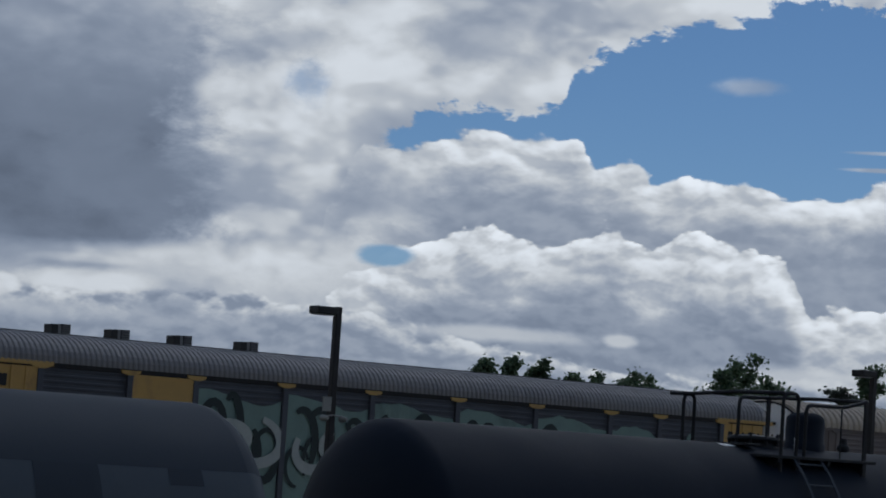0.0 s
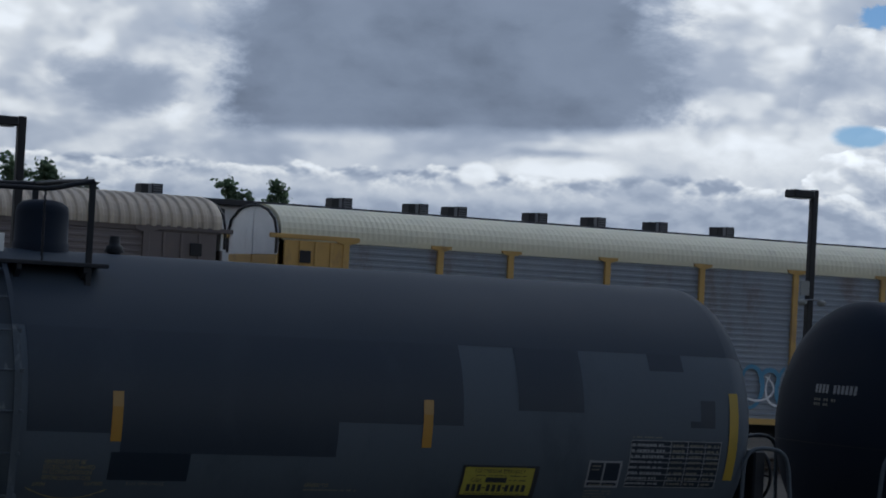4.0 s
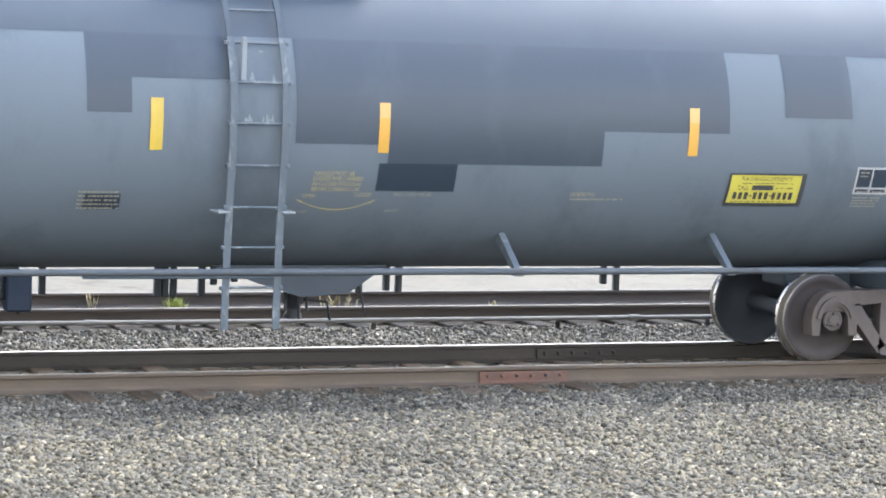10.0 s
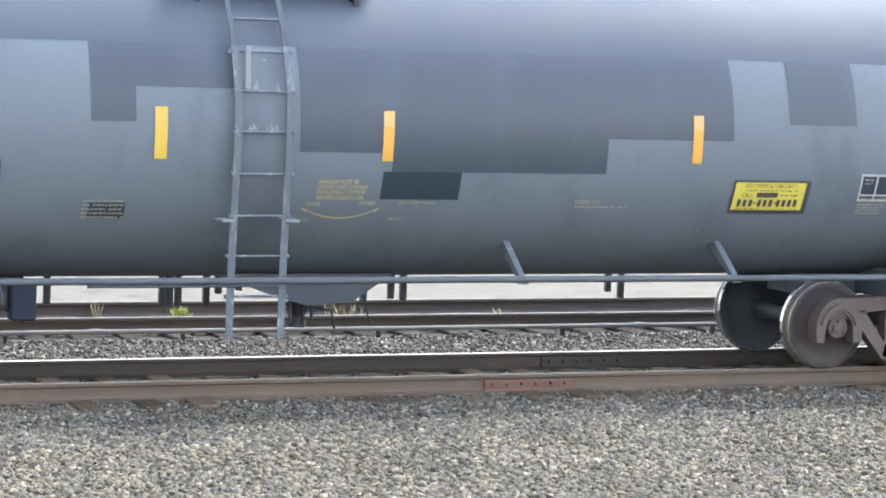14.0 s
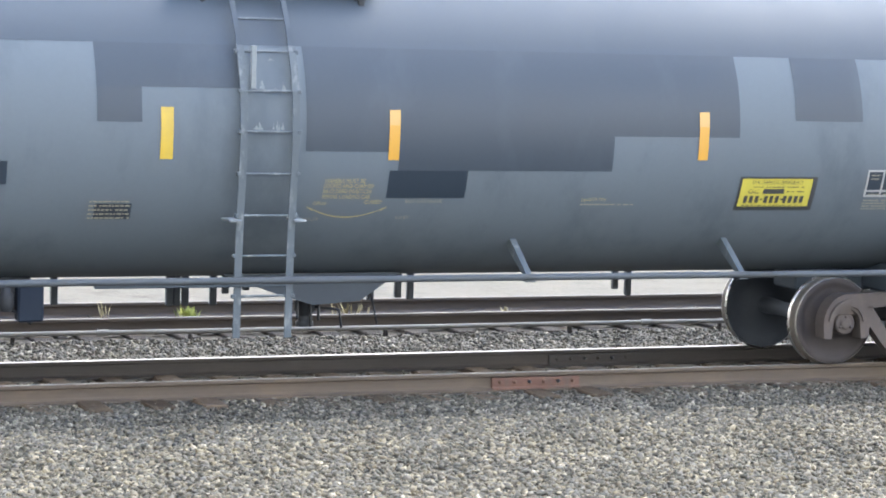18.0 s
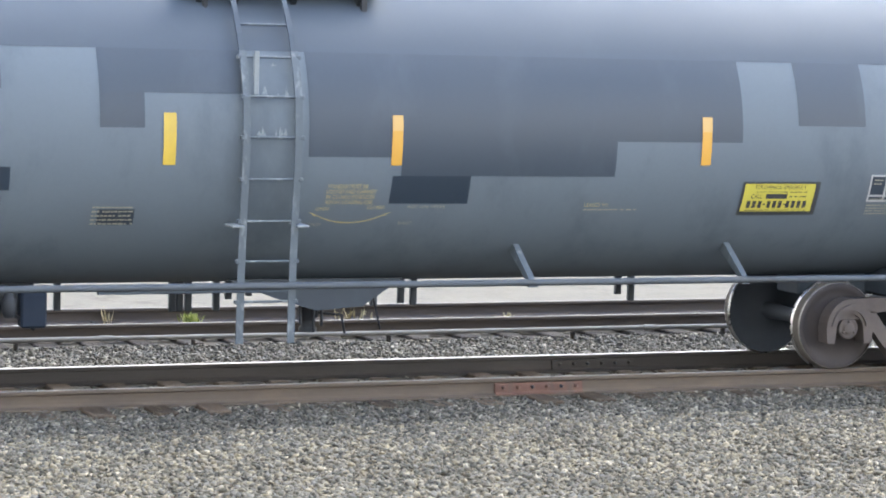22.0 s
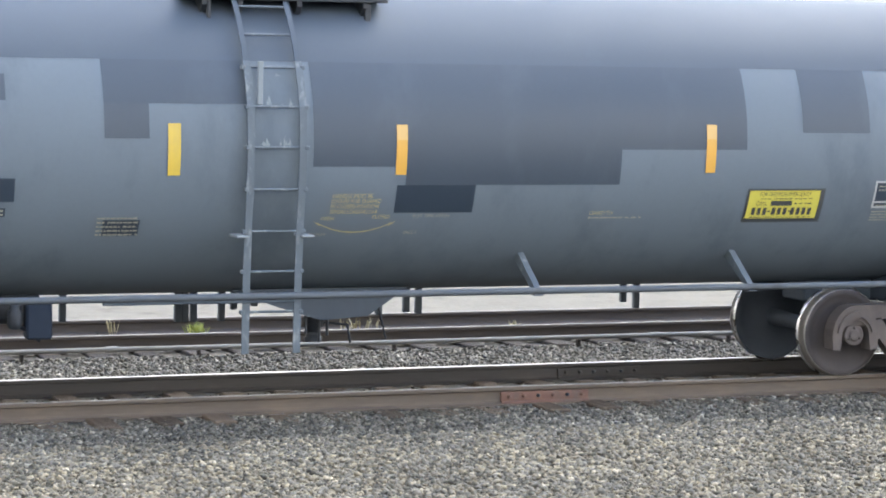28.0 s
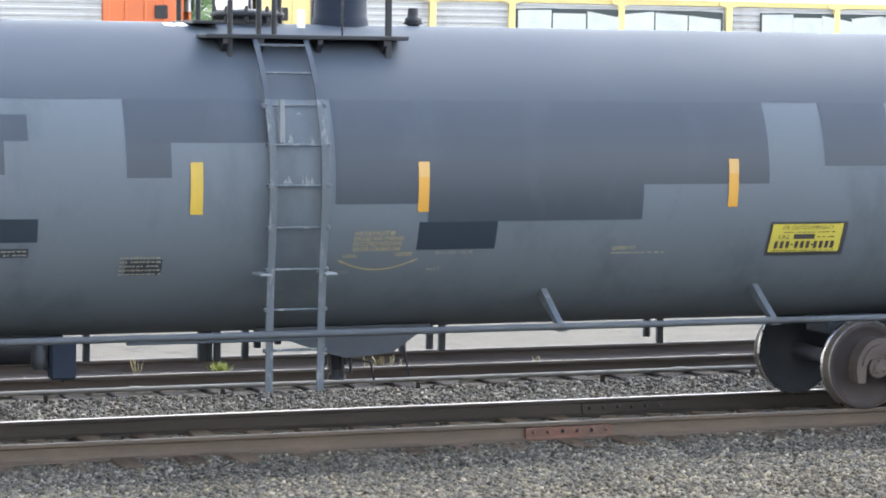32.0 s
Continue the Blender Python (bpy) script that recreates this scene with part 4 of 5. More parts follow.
    part("tag", Shape().box(-0.66, -0.585, -0.35, -0.34, 3.87, 4.05, 0.003), white_sheet, car, "white paper tag")
    part("bonnet", Shape().lathe([(0.275, -0.10), (0.275, 0.03), (0.262, 0.04), (0.262, 0.33), (0.25, 0.39), (0.20, 0.435), (0.12, 0.455), (0.02, 0.46)], (-0.105, 0, 3.95), "z", 32), car_black, car, "dark domed valve bonnet")
    val = part("relief_valve", Shape().lathe([(0.06, -0.06), (0.06, 0.02), (0.085, 0.03), (0.085, 0.09), (0.06, 0.10), (0.055, 0.14), (0.05, 0.19)], (0.66, 0, 3.905), "z", 14), black_steel, car, "small black relief valve")
    part("valve_guard", Shape().lathe([(0.1, 0.03), (0.1, 0.05)], (0.66, 0, 3.905), "z", 14), black_steel, val)
    for x in (-1.92, -1.80):
        part("reflector", Shape().sheet(lambda u, v: on_tank(x + u, v, 0.006), (-0.05, 0.05), (76, 79, 82)), white_sheet, car, "small white reflective square")
    return car


def ladder_stile(x, path, e, w=0.07):
    """A flat bar bent along the tank's flank; e: -1 the near side, 1 the far side."""
    s = Shape()
    p = [(y if e < 0 else -y, z) for y, z in path]
    n = len(p)
    verts = []
    for y, z in p:
        verts += [(x - w / 2, y, z), (x + w / 2, y, z), (x + w / 2, y + e * 0.018, z), (x - w / 2, y + e * 0.018, z)]
    faces = [(i * 4 + k, i * 4 + (k + 1) % 4, i * 4 + 4 + (k + 1) % 4, i * 4 + 4 + k) for i in range(n - 1) for k in range(4)] + [(0, 1, 2, 3), (4 * n - 4, 4 * n - 1, 4 * n - 2, 4 * n - 3)]
    return s.add(verts, faces)


CX = 8.11
near_car = tank_car((CX, 0, 0), False, "grey tank car with dark painted-over panels and amber markers")


def mark_near_car(car):
    """Painted-over panels, markers, signs and stencils of the grey tank car, x measured in the yard."""
    def p(name, rects, mat, label=""):
        s = Shape()
        for x0, x1, a0, a1 in rects:
            tank_patch(s, x0 - CX, x1 - CX, a0, a1)
        return part(name, s, mat, car, label)

    p("paint_panel", [(5.49, 6.86, 14.8, 31.2), (5.49, 5.905, 2.5, 14.8)], patch_dark, "dark rectangle of overpaint")
    p("paint_panel", [(7.47, 8.30, -7.3, 31.2), (8.30, 8.40, -10.2, 31.2), (8.40, 10.63, -14.2, 31.2), (10.63, 12.0, -0.9, 31.2)], patch_dark, "dark stepped field of overpaint")
    p("paint_panel", [(8.32, 9.12, -25.1, -14.2)], patch_black, "black rectangle of overpaint")
    p("paint_panel", [(12.63, 13.40, 5.7, 31.2)], patch_dark, "dark rectangle of overpaint")
    p("paint_panel", [(14.24, 14.66, 23.8, 31.2)], patch_dark, "small dark rectangle of overpaint")
    p("paint_panel", [(14.83, 15.01, 1.1, 12.1), (14.70, 14.83, 1.1, 3.7)], patch_dark, "dark stepped patch of overpaint")
    p("paint_panel", [(3.6, 4.605, 15.4, 24.9), (3.6, 4.385, 3.8, 15.4)], patch_dark, "dark stepped patch of overpaint")
    p("paint_panel", [(3.6, 4.69, -19.9, -11.4)], patch_black, "black rectangle of overpaint")
    # paint scuffed off behind the ladder's rungs
    rng = random.Random(12)
    for foot, n in ((25.2, 4), (14.6, 9), (0.3, 7)):
        for i in range(n):
            x = (rng.gauss(6.98, 0.03) if i % 2 else rng.gauss(7.19, 0.04)) - CX
            w, h = rng.uniform(0.012, 0.05), rng.uniform(0.5, 3.6)
            v = [on_tank(x + w * u + rng.uniform(-0.006, 0.006), foot + h * q + rng.uniform(-0.25, 0.25), 0.006) for u, q in ((0, 0), (0.5, -0.1), (1, 0.05), (0.9, 0.4), (0.6, 0.7), (0.55, 1.0), (0.35, 0.9), (0.3, 0.45), (0.02, 0.35))]
            part("scuff", Shape().add(v, [tuple(range(9))]), scuffed, car, "pale scuffed paint")
    for x0, x1, a0, a1, m, tip in ((6.08, 6.198, -10.4, 7.8, yellow_tape, False), (8.29, 8.397, -10.25, 7.8, amber_tape, True), (11.55, 11.657, -9.6, 8.5, amber_tape, True), (15.19, 15.30, -20.2, 15.5, yellow_tape, False)):
        s = tank_patch(Shape(), x0 - CX, x1 - CX, a0, a1, 0.008)
        mk = part("marker", s, m, car, "upright reflective amber marker" if tip else "upright reflective yellow marker")
        if tip:
            part("marker_top", tank_patch(Shape(), x0 - CX, x1 - CX, a1 - 5.5, a1, 0.013), amber_pale, mk, "paler upper end")
    board = part("sign_border", tank_patch(Shape(), 12.058 - CX, 12.94 - CX, -30.4, -16.0, 0.007), sign_black, car, "black border of the hazard sign")
    part("sign", tank_patch(Shape(), 12.085 - CX, 12.885 - CX, -28.6, -16.8, 0.010), sign_yellow, board, "yellow emergency notice")
    tank_text(board, "FOR CHEMICAL EMERGENCY", 12.20 - CX, -19.0, 0.06, sign_black, 0.012, 0.58)
    bars(board, 12.22 - CX, 12.80 - CX, -20.6, -19.7, 1, sign_black, 0.012, 3)
    tank_text(board, "CALL", 12.17 - CX, -22.9, 0.07, sign_black, 0.012, 0.13)
    part("print_block", tank_patch(Shape(), 12.34 - CX, 12.58 - CX, -23.0, -20.9, 0.012), sign_black, board)
    bars(board, 12.61 - CX, 12.82 - CX, -22.7, -21.5, 1, sign_black, 0.012, 4)
    for i, w in enumerate((3, 3, 4)):
        x = (12.14, 12.37, 12.585)[i]
        for k in range(w):
            part("print_block", tank_patch(Shape(), x + k * 0.064 - CX, x + k * 0.064 + 0.040 - CX, -27.0, -23.9, 0.012), sign_black, board)
        if i < 2:
            part("print_block", tank_patch(Shape(), x + w * 0.064 - 0.008 - CX, x + w * 0.064 + 0.022 - CX, -25.7, -25.1, 0.012), sign_black, board)
    bars(board, 12.13 - CX, 12.85 - CX, -28.4, -27.6, 1, sign_black, 0.012, 5)

    def frame_box(x0, x1, a0, a1, cols, rows, seed, w=0.012):
        box = part("stencil_field", tank_patch(Shape(), x0 - CX, x1 - CX, a0, a1, 0.006), patch_black, car, "black stencilled data panel")
        dg = math.degrees(w / R)
        for x in [x0, x1 - w] + cols:
            part("panel_line", tank_patch(Shape(), x - CX, x + w - CX, a0, a1, 0.008), ink_white, box)
        for a in [a0, a1 - dg] + rows:
            part("panel_line", tank_patch(Shape(), x0 - CX, x1 - CX, a, a + dg, 0.0082), ink_white, box)
        return box

    b = frame_box(13.51, 13.91, -24.4, -13.0, [13.69], [-22.2], 2, 0.022)
    bars(b, 13.56 - CX, 13.66 - CX, -17.5, -14.5, 2, ink_dim, 0.0085, 8)
    bars(b, 13.56 - CX, 13.86 - CX, -23.9, -22.6, 1, ink_dim, 0.0085, 9)
    b = frame_box(13.985, 15.10, -23.9, -4.3, [14.47, 14.68, 14.90], [-6.8, -9.3, -11.5, -13.4, -15.8, -18.4, -21.0], 3, 0.008)
    for i, (x0, x1) in enumerate(((14.0, 14.40), (14.50, 14.66), (14.71, 14.87), (14.93, 15.08))):
        bars(b, x0 - CX, x1 - CX, -23.4, -5.0, 8, ink_white if i == 0 else ink_dim, 0.0085, 20 + i)
    bars(car, 14.0 - CX, 14.35 - CX, -3.9, -2.4, 1, ink_dim, 0.006, 31)
    for words, x, a, w in (("HANDLE MUST BE", 7.69, -19.0, 0.40), ("LOCKED AND CHAINED", 7.68, -21.0, 0.50), ("IN CLOSED POSITION", 7.68, -23.1, 0.48), ("BEFORE LOADING CAR", 7.68, -25.3, 0.48)):
        tank_text(car, words, x - CX, a, 0.06, ink_yellow, 0.006, w, "yellow stencilled lettering")
    tank_text(car, "OPEN", 7.60 - CX, -28.0, 0.055, ink_yellow, 0.006, 0.13)
    tank_text(car, "CLOSED", 8.11 - CX, -27.4, 0.055, ink_yellow, 0.006, 0.18)
    tank_text(car, "OUTLET", 7.50 - CX, -34.9, 0.05, ink_dim, 0.006, 0.19)
    tank_text(car, "INLET", 8.46 - CX, -34.2, 0.05, ink_dim, 0.006, 0.14)
    tank_text(car, "BOT OPR VALVE", 8.52 - CX, -27.0, 0.05, ink_dim, 0.006, 0.38)
    tank_text(car, "LEASED TO:", 10.36 - CX, -26.4, 0.055, ink_yellow, 0.006, 0.26)
    bars(car, 10.36 - CX, 10.93 - CX, -28.6, -27.0, 1, ink_dim, 0.006, 40)
    arc = Shape()
    arc.sheet(lambda u, v: on_tank(7.95 - CX + 0.37 * u, -29.2 - 4.1 * (1 - u * u) + v * (0.62 - abs(u) * 0.25), 0.006), span(-1, 1, 16), (-0.5, 0.5))
    for k in (-1, 1):
        arc.add([on_tank(7.95 - CX + k * 0.41, -28.6, 0.006), on_tank(7.95 - CX + k * 0.34, -29.5, 0.006), on_tank(7.95 - CX + k * 0.34, -30.6, 0.006)], [(0, 1, 2)])
    part("arrow", arc, ink_yellow, car, "curved yellow double arrow")
    part("stencil_field", tank_patch(Shape(), 5.52 - CX, 5.865 - CX, -33.9, -27.3, 0.005), patch_black, car)
    bars(car, 5.465 - CX, 5.86 - CX, -34.2, -25.6, 5, ink_dim, 0.008, 41)
    part("stencil_field", tank_patch(Shape(), 4.0 - CX, 4.62 - CX, -25.6, -22.2, 0.005), patch_black, car)
    bars(car, 4.1 - CX, 4.6 - CX, -25.4, -22.4, 2, ink_dim, 0.008, 42)
    bars(car, 13.53 - CX, 13.85 - CX, -30.5, -25.4, 4, ink_dim, 0.006, 43)


mark_near_car(near_car)
FX = CX + 17.1
next_car = tank_car((FX, 0, 0), True, "dark grey-black tank car coupled behind the grey one")


def mark_next_car(car):
    s = tank_patch(Shape(), 18.02 - FX, 18.13 - FX, -20, 15.5, 0.008)
    part("marker", s, yellow_tape, car, "upright reflective yellow marker")
    # marks on the domed end: bars, as wide and as high as the stencils
    def on_head(y, z, off=0.006):
        rr = ((y / R) ** 2 + ((z - ZC) / R) ** 2)
        return (-HALF - (HEAD + off) * math.sqrt(max(0.0, 1 - rr)), y, z)
    s, d = Shape(), Shape()
    def stroke(shape, y0, y1, z0, z1):
        shape.sheet(lambda u, v: on_head(u, v), span(y0, y1, 1), span(z0, z1, 2))
    for i in range(11):
        if i != 4:
            y = 0.10 - i * 0.066
            stroke(s, y - 0.044, y, 2.83, 2.93)
    for j, n in ((0, 9), (1, 7)):
        for i in range(n):
            if i not in (3, 6):
                y = 0.10 - i * 0.045
                stroke(d, y - 0.03, y, 2.74 - j * 0.055, 2.772 - j * 0.055)
    tagged(part("print_block", s, ink_white, car), "white stencilled bars on the domed end", kind="stuff")
    tagged(part("print_block", d, ink_dim, car), kind="stuff")
    part("end_seam", Shape().sheet(lambda u, v: on_head(u, v, 0.008), span(-1.4, 1.4, 20), (2.245, 2.255)), black_steel, car)


mark_next_car(next_car)

# ---- car carriers of the passing train ----
def panel_metal(name, colour, dirt, amount, vary=0.12):
    return material(name, colour, 0.6, 0.1, vary, 1.2, 14, 0.3, dirt=dirt, dirt_amount=amount, dirt_scale=0.8)


roof_cream = material("roof_cream", (0.82, 0.78, 0.58), 0.6, 0, 0.08, 0.7, 12, 0.15, dirt=(0.62, 0.57, 0.42), dirt_amount=0.3)
roof_tan = material("roof_tan", (0.52, 0.45, 0.35), 0.6, 0.1, 0.1, 0.7, 12, 0.15, dirt=(0.36, 0.29, 0.22), dirt_amount=0.4)
roof_grey = material("roof_grey", (0.23, 0.225, 0.225), 0.55, 0.2, 0.1, 0.7, 12, 0.15, dirt=(0.15, 0.14, 0.14), dirt_amount=0.3)
rack_yellow = material("rack_yellow", (0.58, 0.37, 0.11), 0.6, 0, 0.12, 1.5, 20, 0.15, dirt=(0.34, 0.22, 0.10), dirt_amount=0.45)
rack_ochre = material("rack_ochre", (0.60, 0.42, 0.13), 0.6, 0, 0.1, 1.5, 20, 0.15, dirt=(0.42, 0.30, 0.12), dirt_amount=0.3)
rack_brown = material("rack_brown", (0.17, 0.145, 0.135), 0.65, 0, 0.15, 1.5, 20, 0.15, dirt=(0.24, 0.19, 0.15), dirt_amount=0.4)
rack_orange = material("rack_orange", (0.52, 0.135, 0.045), 0.6, 0, 0.1, 1.5, 20, 0.15, dirt=(0.36, 0.12, 0.06), dirt_amount=0.35)
rack_cream = material("rack_cream", (0.68, 0.56, 0.24), 0.6, 0, 0.08, 1.5, 20, 0.15, dirt=(0.5, 0.42, 0.2), dirt_amount=0.3)
panel_grey = panel_metal("panel_grey", (0.29, 0.325, 0.365), (0.17, 0.125, 0.10), 0.5, 0.18)
panel_pale = panel_metal("panel_pale", (0.40, 0.415, 0.42), (0.25, 0.25, 0.24), 0.45, 0.16)
panel_brown = panel_metal("panel_brown", (0.20, 0.175, 0.17), (0.13, 0.10, 0.09), 0.4)
panel_teal = panel_metal("panel_slate", (0.085, 0.095, 0.115), (0.05, 0.055, 0.065), 0.5, 0.25)
spray_teal = panel_metal("spray_teal", (0.22, 0.32, 0.285), (0.12, 0.17, 0.16), 0.5, 0.2)
spray_dark = material("spray_dark", (0.03, 0.045, 0.045), 0.7, 0, 0.2, 3, 30, 0.1)
spray_pale = material("spray_pale", (0.46, 0.50, 0.47), 0.7, 0, 0.2, 3, 30, 0.1)
spray_blue = material("spray_blue", (0.12, 0.30, 0.45), 0.7, 0, 0.25, 3, 30, 0.1)
spray_green = material("spray_green", (0.22, 0.40, 0.25), 0.7, 0, 0.25, 3, 30, 0.1)
mark_red = material("mark_red", (0.50, 0.06, 0.08), 0.6, 0, 0.1, 3, 30, 0.1)
end_white = material("end_white", (0.84, 0.85, 0.85), 0.55, 0, 0.1, 2, 20, 0.1, dirt=(0.42, 0.42, 0.41), dirt_amount=0.3)
rack_black = material("rack_black", (0.02, 0.02, 0.022), 0.7, 0, 0.2, 2, 20, 0.2)

RL = 27.4                                                     # length of a rack's roof
POSTS = (1.75, 4.35, 6.35, 9.2, 12.1, 15.1, 18.0, 20.9, 22.9, 25.5)
W2, Z_FLOOR, Z_TOP, Z_EAVE, Z_ROOF = 1.52, 1.18, 5.08, 5.27, 5.96
ROOFS = {}


def roof_mesh(mat, rib, depth):
    key = (mat.name, rib)
    if key not in ROOFS:
        xs = []
        x = 0.0
        while x < RL - rib:
            xs += [(x, 0), (x + rib * 0.32, 0), (x + rib * 0.5, depth), (x + rib * 0.82, depth)]
            x += rib
        xs.append((RL, 0))
        arc = [radians(a) for a in (-6, 8, 20, 34, 50, 66, 80, 90, 100, 114, 130, 146, 160, 172, 186)]
        h = Z_ROOF - Z_EAVE
        s = Shape()
        m = len(arc)

        def at(x, d, a):
            return (x, -(W2 + 0.03 + d) * math.copysign(abs(math.cos(a)) ** 0.75, math.cos(a)), Z_EAVE + (h + d) * max(-0.10, math.sin(a)) ** 1.0 if math.sin(a) > 0 else Z_EAVE + h * math.sin(a))
        s.add([at(x, d, a) for x, d in xs for a in arc], [(i * m + j, (i + 1) * m + j, (i + 1) * m + j + 1, i * m + j + 1) for i in range(len(xs) - 1) for j in range(m - 1)], False)
        s.add([at(0.02, 0, a) for a in arc], [tuple(range(m))])
        s.add([at(RL - 0.02, 0, a) for a in arc], [tuple(range(m))])
        ROOFS[key] = s.mesh("roof", mat)
    return ROOFS[key]


def ribbed_panel(x0, x1, e):
    """A steel screen with level ribs; e: -1 the near side, 1 the far side."""
    zs, n = [], 26
    for i in range(n):
        z = Z_FLOOR + (Z_TOP - Z_FLOOR) * i / n
        st = (Z_TOP - Z_FLOOR) / n
        zs += [(z, 0.0), (z + st * 0.5, 0.0), (z + st * 0.6, 0.03), (z + st * 0.9, 0.03)]
    zs.append((Z_TOP, 0))
    s = Shape()
    m = len(zs)
    s.add([(x, e * (W2 - 0.06 + d), z) for x in (x0, x1) for z, d in zs], [(j, j + 1, m + j + 1, m + j) for j in range(m - 1)])
    s.box(x0, x1, e * (W2 - 0.10), e * (W2 - 0.075), Z_FLOOR, Z_TOP)
    return s


def rack_car(kind, label):
    roof, rib, depth, frame_mat, panel_mat, solid_bays = kind
    car = thing("rack_car", (0, 0, 0), label, "car carrier", group="car carriers of the passing train")
    part("roof", roof_mesh(roof, rib, depth), None, car, "arched ribbed steel roof")
    deck = Shape().box(0.05, RL - 0.05, -1.48, 1.48, 0.98, 1.17, 0.02)
    deck.box(0.4, RL - 0.4, -0.3, 0.3, 0.62, 0.98, 0.02)
    part("underframe", deck, rack_black, car, "dark steel underframe")
    edges = (0.12,) + POSTS + (RL - 0.12,)
    for e in (-1, 1):
        part("top_chord", Shape().box(0.05, RL - 0.05, e * (W2 - 0.07), e * (W2 - 0.002), Z_TOP, Z_EAVE - 0.02, 0.01), {panel_grey: roof, panel_teal: rack_black}.get(panel_mat, frame_mat), car)
        part("bottom_chord", Shape().box(0.05, RL - 0.05, e * (W2 - 0.07), e * (W2 + 0.01), 1.02, Z_FLOOR, 0.01), frame_mat, car)
        for i, (a, b) in enumerate(zip(edges, edges[1:])):
            if i in (0, len(edges) - 2):
                s = Shape().box(a, b, e * (W2 - 0.05), e * W2, Z_FLOOR, Z_TOP, 0.008)
                ep = part("end_panel", s, frame_mat, car, "solid painted end panel")
                for j in range(1, 4):
                    x = a + (b - a) * j / 4
                    part("stiffener", Shape().box(x - 0.03, x + 0.03, e * (W2 + 0.001), e * (W2 + 0.035), Z_FLOOR, Z_TOP, 0.006), frame_mat, ep)
            elif i in solid_bays:
                s = Shape().box(a, b, e * (W2 - 0.04), e * (W2 + 0.005), Z_FLOOR, Z_TOP, 0.008)
                part("solid_panel", s, frame_mat, car, "solid painted side panel")
            else:
                part("screen_panel", ribbed_panel(a, b, e), panel_mat, car, "ribbed steel side screen")
        for x in POSTS:
            s = Shape().box(x - 0.085, x + 0.085, e * (W2 - 0.05), e * (W2 + 0.035), Z_FLOOR, Z_TOP, 0.01)
            post = part("post", s, panel_mat if panel_mat is panel_teal else frame_mat, car)
            cap = Shape().prism([(x - 0.29, Z_TOP + 0.09), (x + 0.29, Z_TOP + 0.09), (x + 0.27, Z_TOP + 0.02), (x + 0.10, Z_TOP - 0.03), (x - 0.10, Z_TOP - 0.03), (x - 0.27, Z_TOP + 0.02)], e * (W2 + 0.002), e * (W2 + 0.045))
            part("post_cap", cap, frame_mat, post)
        part("eave_beam", Shape().box(-0.28, 2.1, e * (W2 - 0.05), e * (W2 + 0.045), Z_TOP + 0.04, Z_TOP + 0.15, 0.01), frame_mat, car)
        part("eave_beam", Shape().box(RL - 2.1, RL + 0.28, e * (W2 - 0.05), e * (W2 + 0.045), Z_TOP + 0.04, Z_TOP + 0.15, 0.01), frame_mat, car)
        for x in (0.5, RL - 0.8):
            part("ladder_cage", Shape().box(x, x + 0.3, e * (W2 + 0.03), e * (W2 + 0.06), 4.55, 4.85, 0.01), rack_black, car)
    for k, x in ((-1, 0.0), (1, RL)):
        # two end doors: white above, body colour below, with black edges and a latch bar
        for e in (-1, 1):
            arch = [(e * 0.02, 4.72), (e * 1.44, 4.72), (e * 1.46, 5.25), (e * 1.30, 5.56), (e * 0.9, 5.78), (e * 0.45, 5.87), (e * 0.02, 5.89)]
            d = part("end_door", Shape().prism(arch, x + k * 0.02, x + k * 0.07, "x"), end_white, car, "white upper end door")
            part("lower_door", Shape().box(x + k * 0.02, x + k * 0.07, e * 0.02, e * 1.46, 1.18, 4.715, 0.006), frame_mat, d)
            part("door_edge", Shape().tube([(x + k * 0.10, e * 1.50, 4.75), (x + k * 0.10, e * 1.50, 5.2), (x + k * 0.10, e * 1.34, 5.56), (x + k * 0.10, e * 0.9, 5.80), (x + k * 0.10, e * 0.45, 5.90), (x + k * 0.10, 0, 5.92)], 0.035, 6), rack_black, d)
            if frame_mat is rack_brown:
                part("latch_bar", Shape().tube([(x + k * 0.12, e * 0.12, 1.3), (x + k * 0.12, e * 0.12, 5.6)], 0.03, 6), rack_black, d)
                part("latch", Shape().box(x + k * 0.08, x + k * 0.16, e * 0.05, e * 0.55, 5.18, 5.28, 0.01), rack_black, d)
        part("end_guard", Shape().tube([(x + k * 0.45, -1.45, 1.15), (x + k * 0.45, -1.45, 2.17), (x + k * 0.45, 1.45, 2.17), (x + k * 0.45, 1.45, 1.15)], 0.025, 6), end_white, car, "pale end guard rail")
        part("end_sill", Shape().box(x, x + k * 0.5, -1.4, 1.4, 1.0, 1.14, 0.01), rack_black, car)
        part("coupler", Shape().box(x + k * 0.1, x + k * 0.76, -0.1, 0.1, 0.78, 0.96, 0.02), cast_rust, car)
        truck(car, RL / 2 + k * 9.9, rack_black, wheel_dark)
    return car


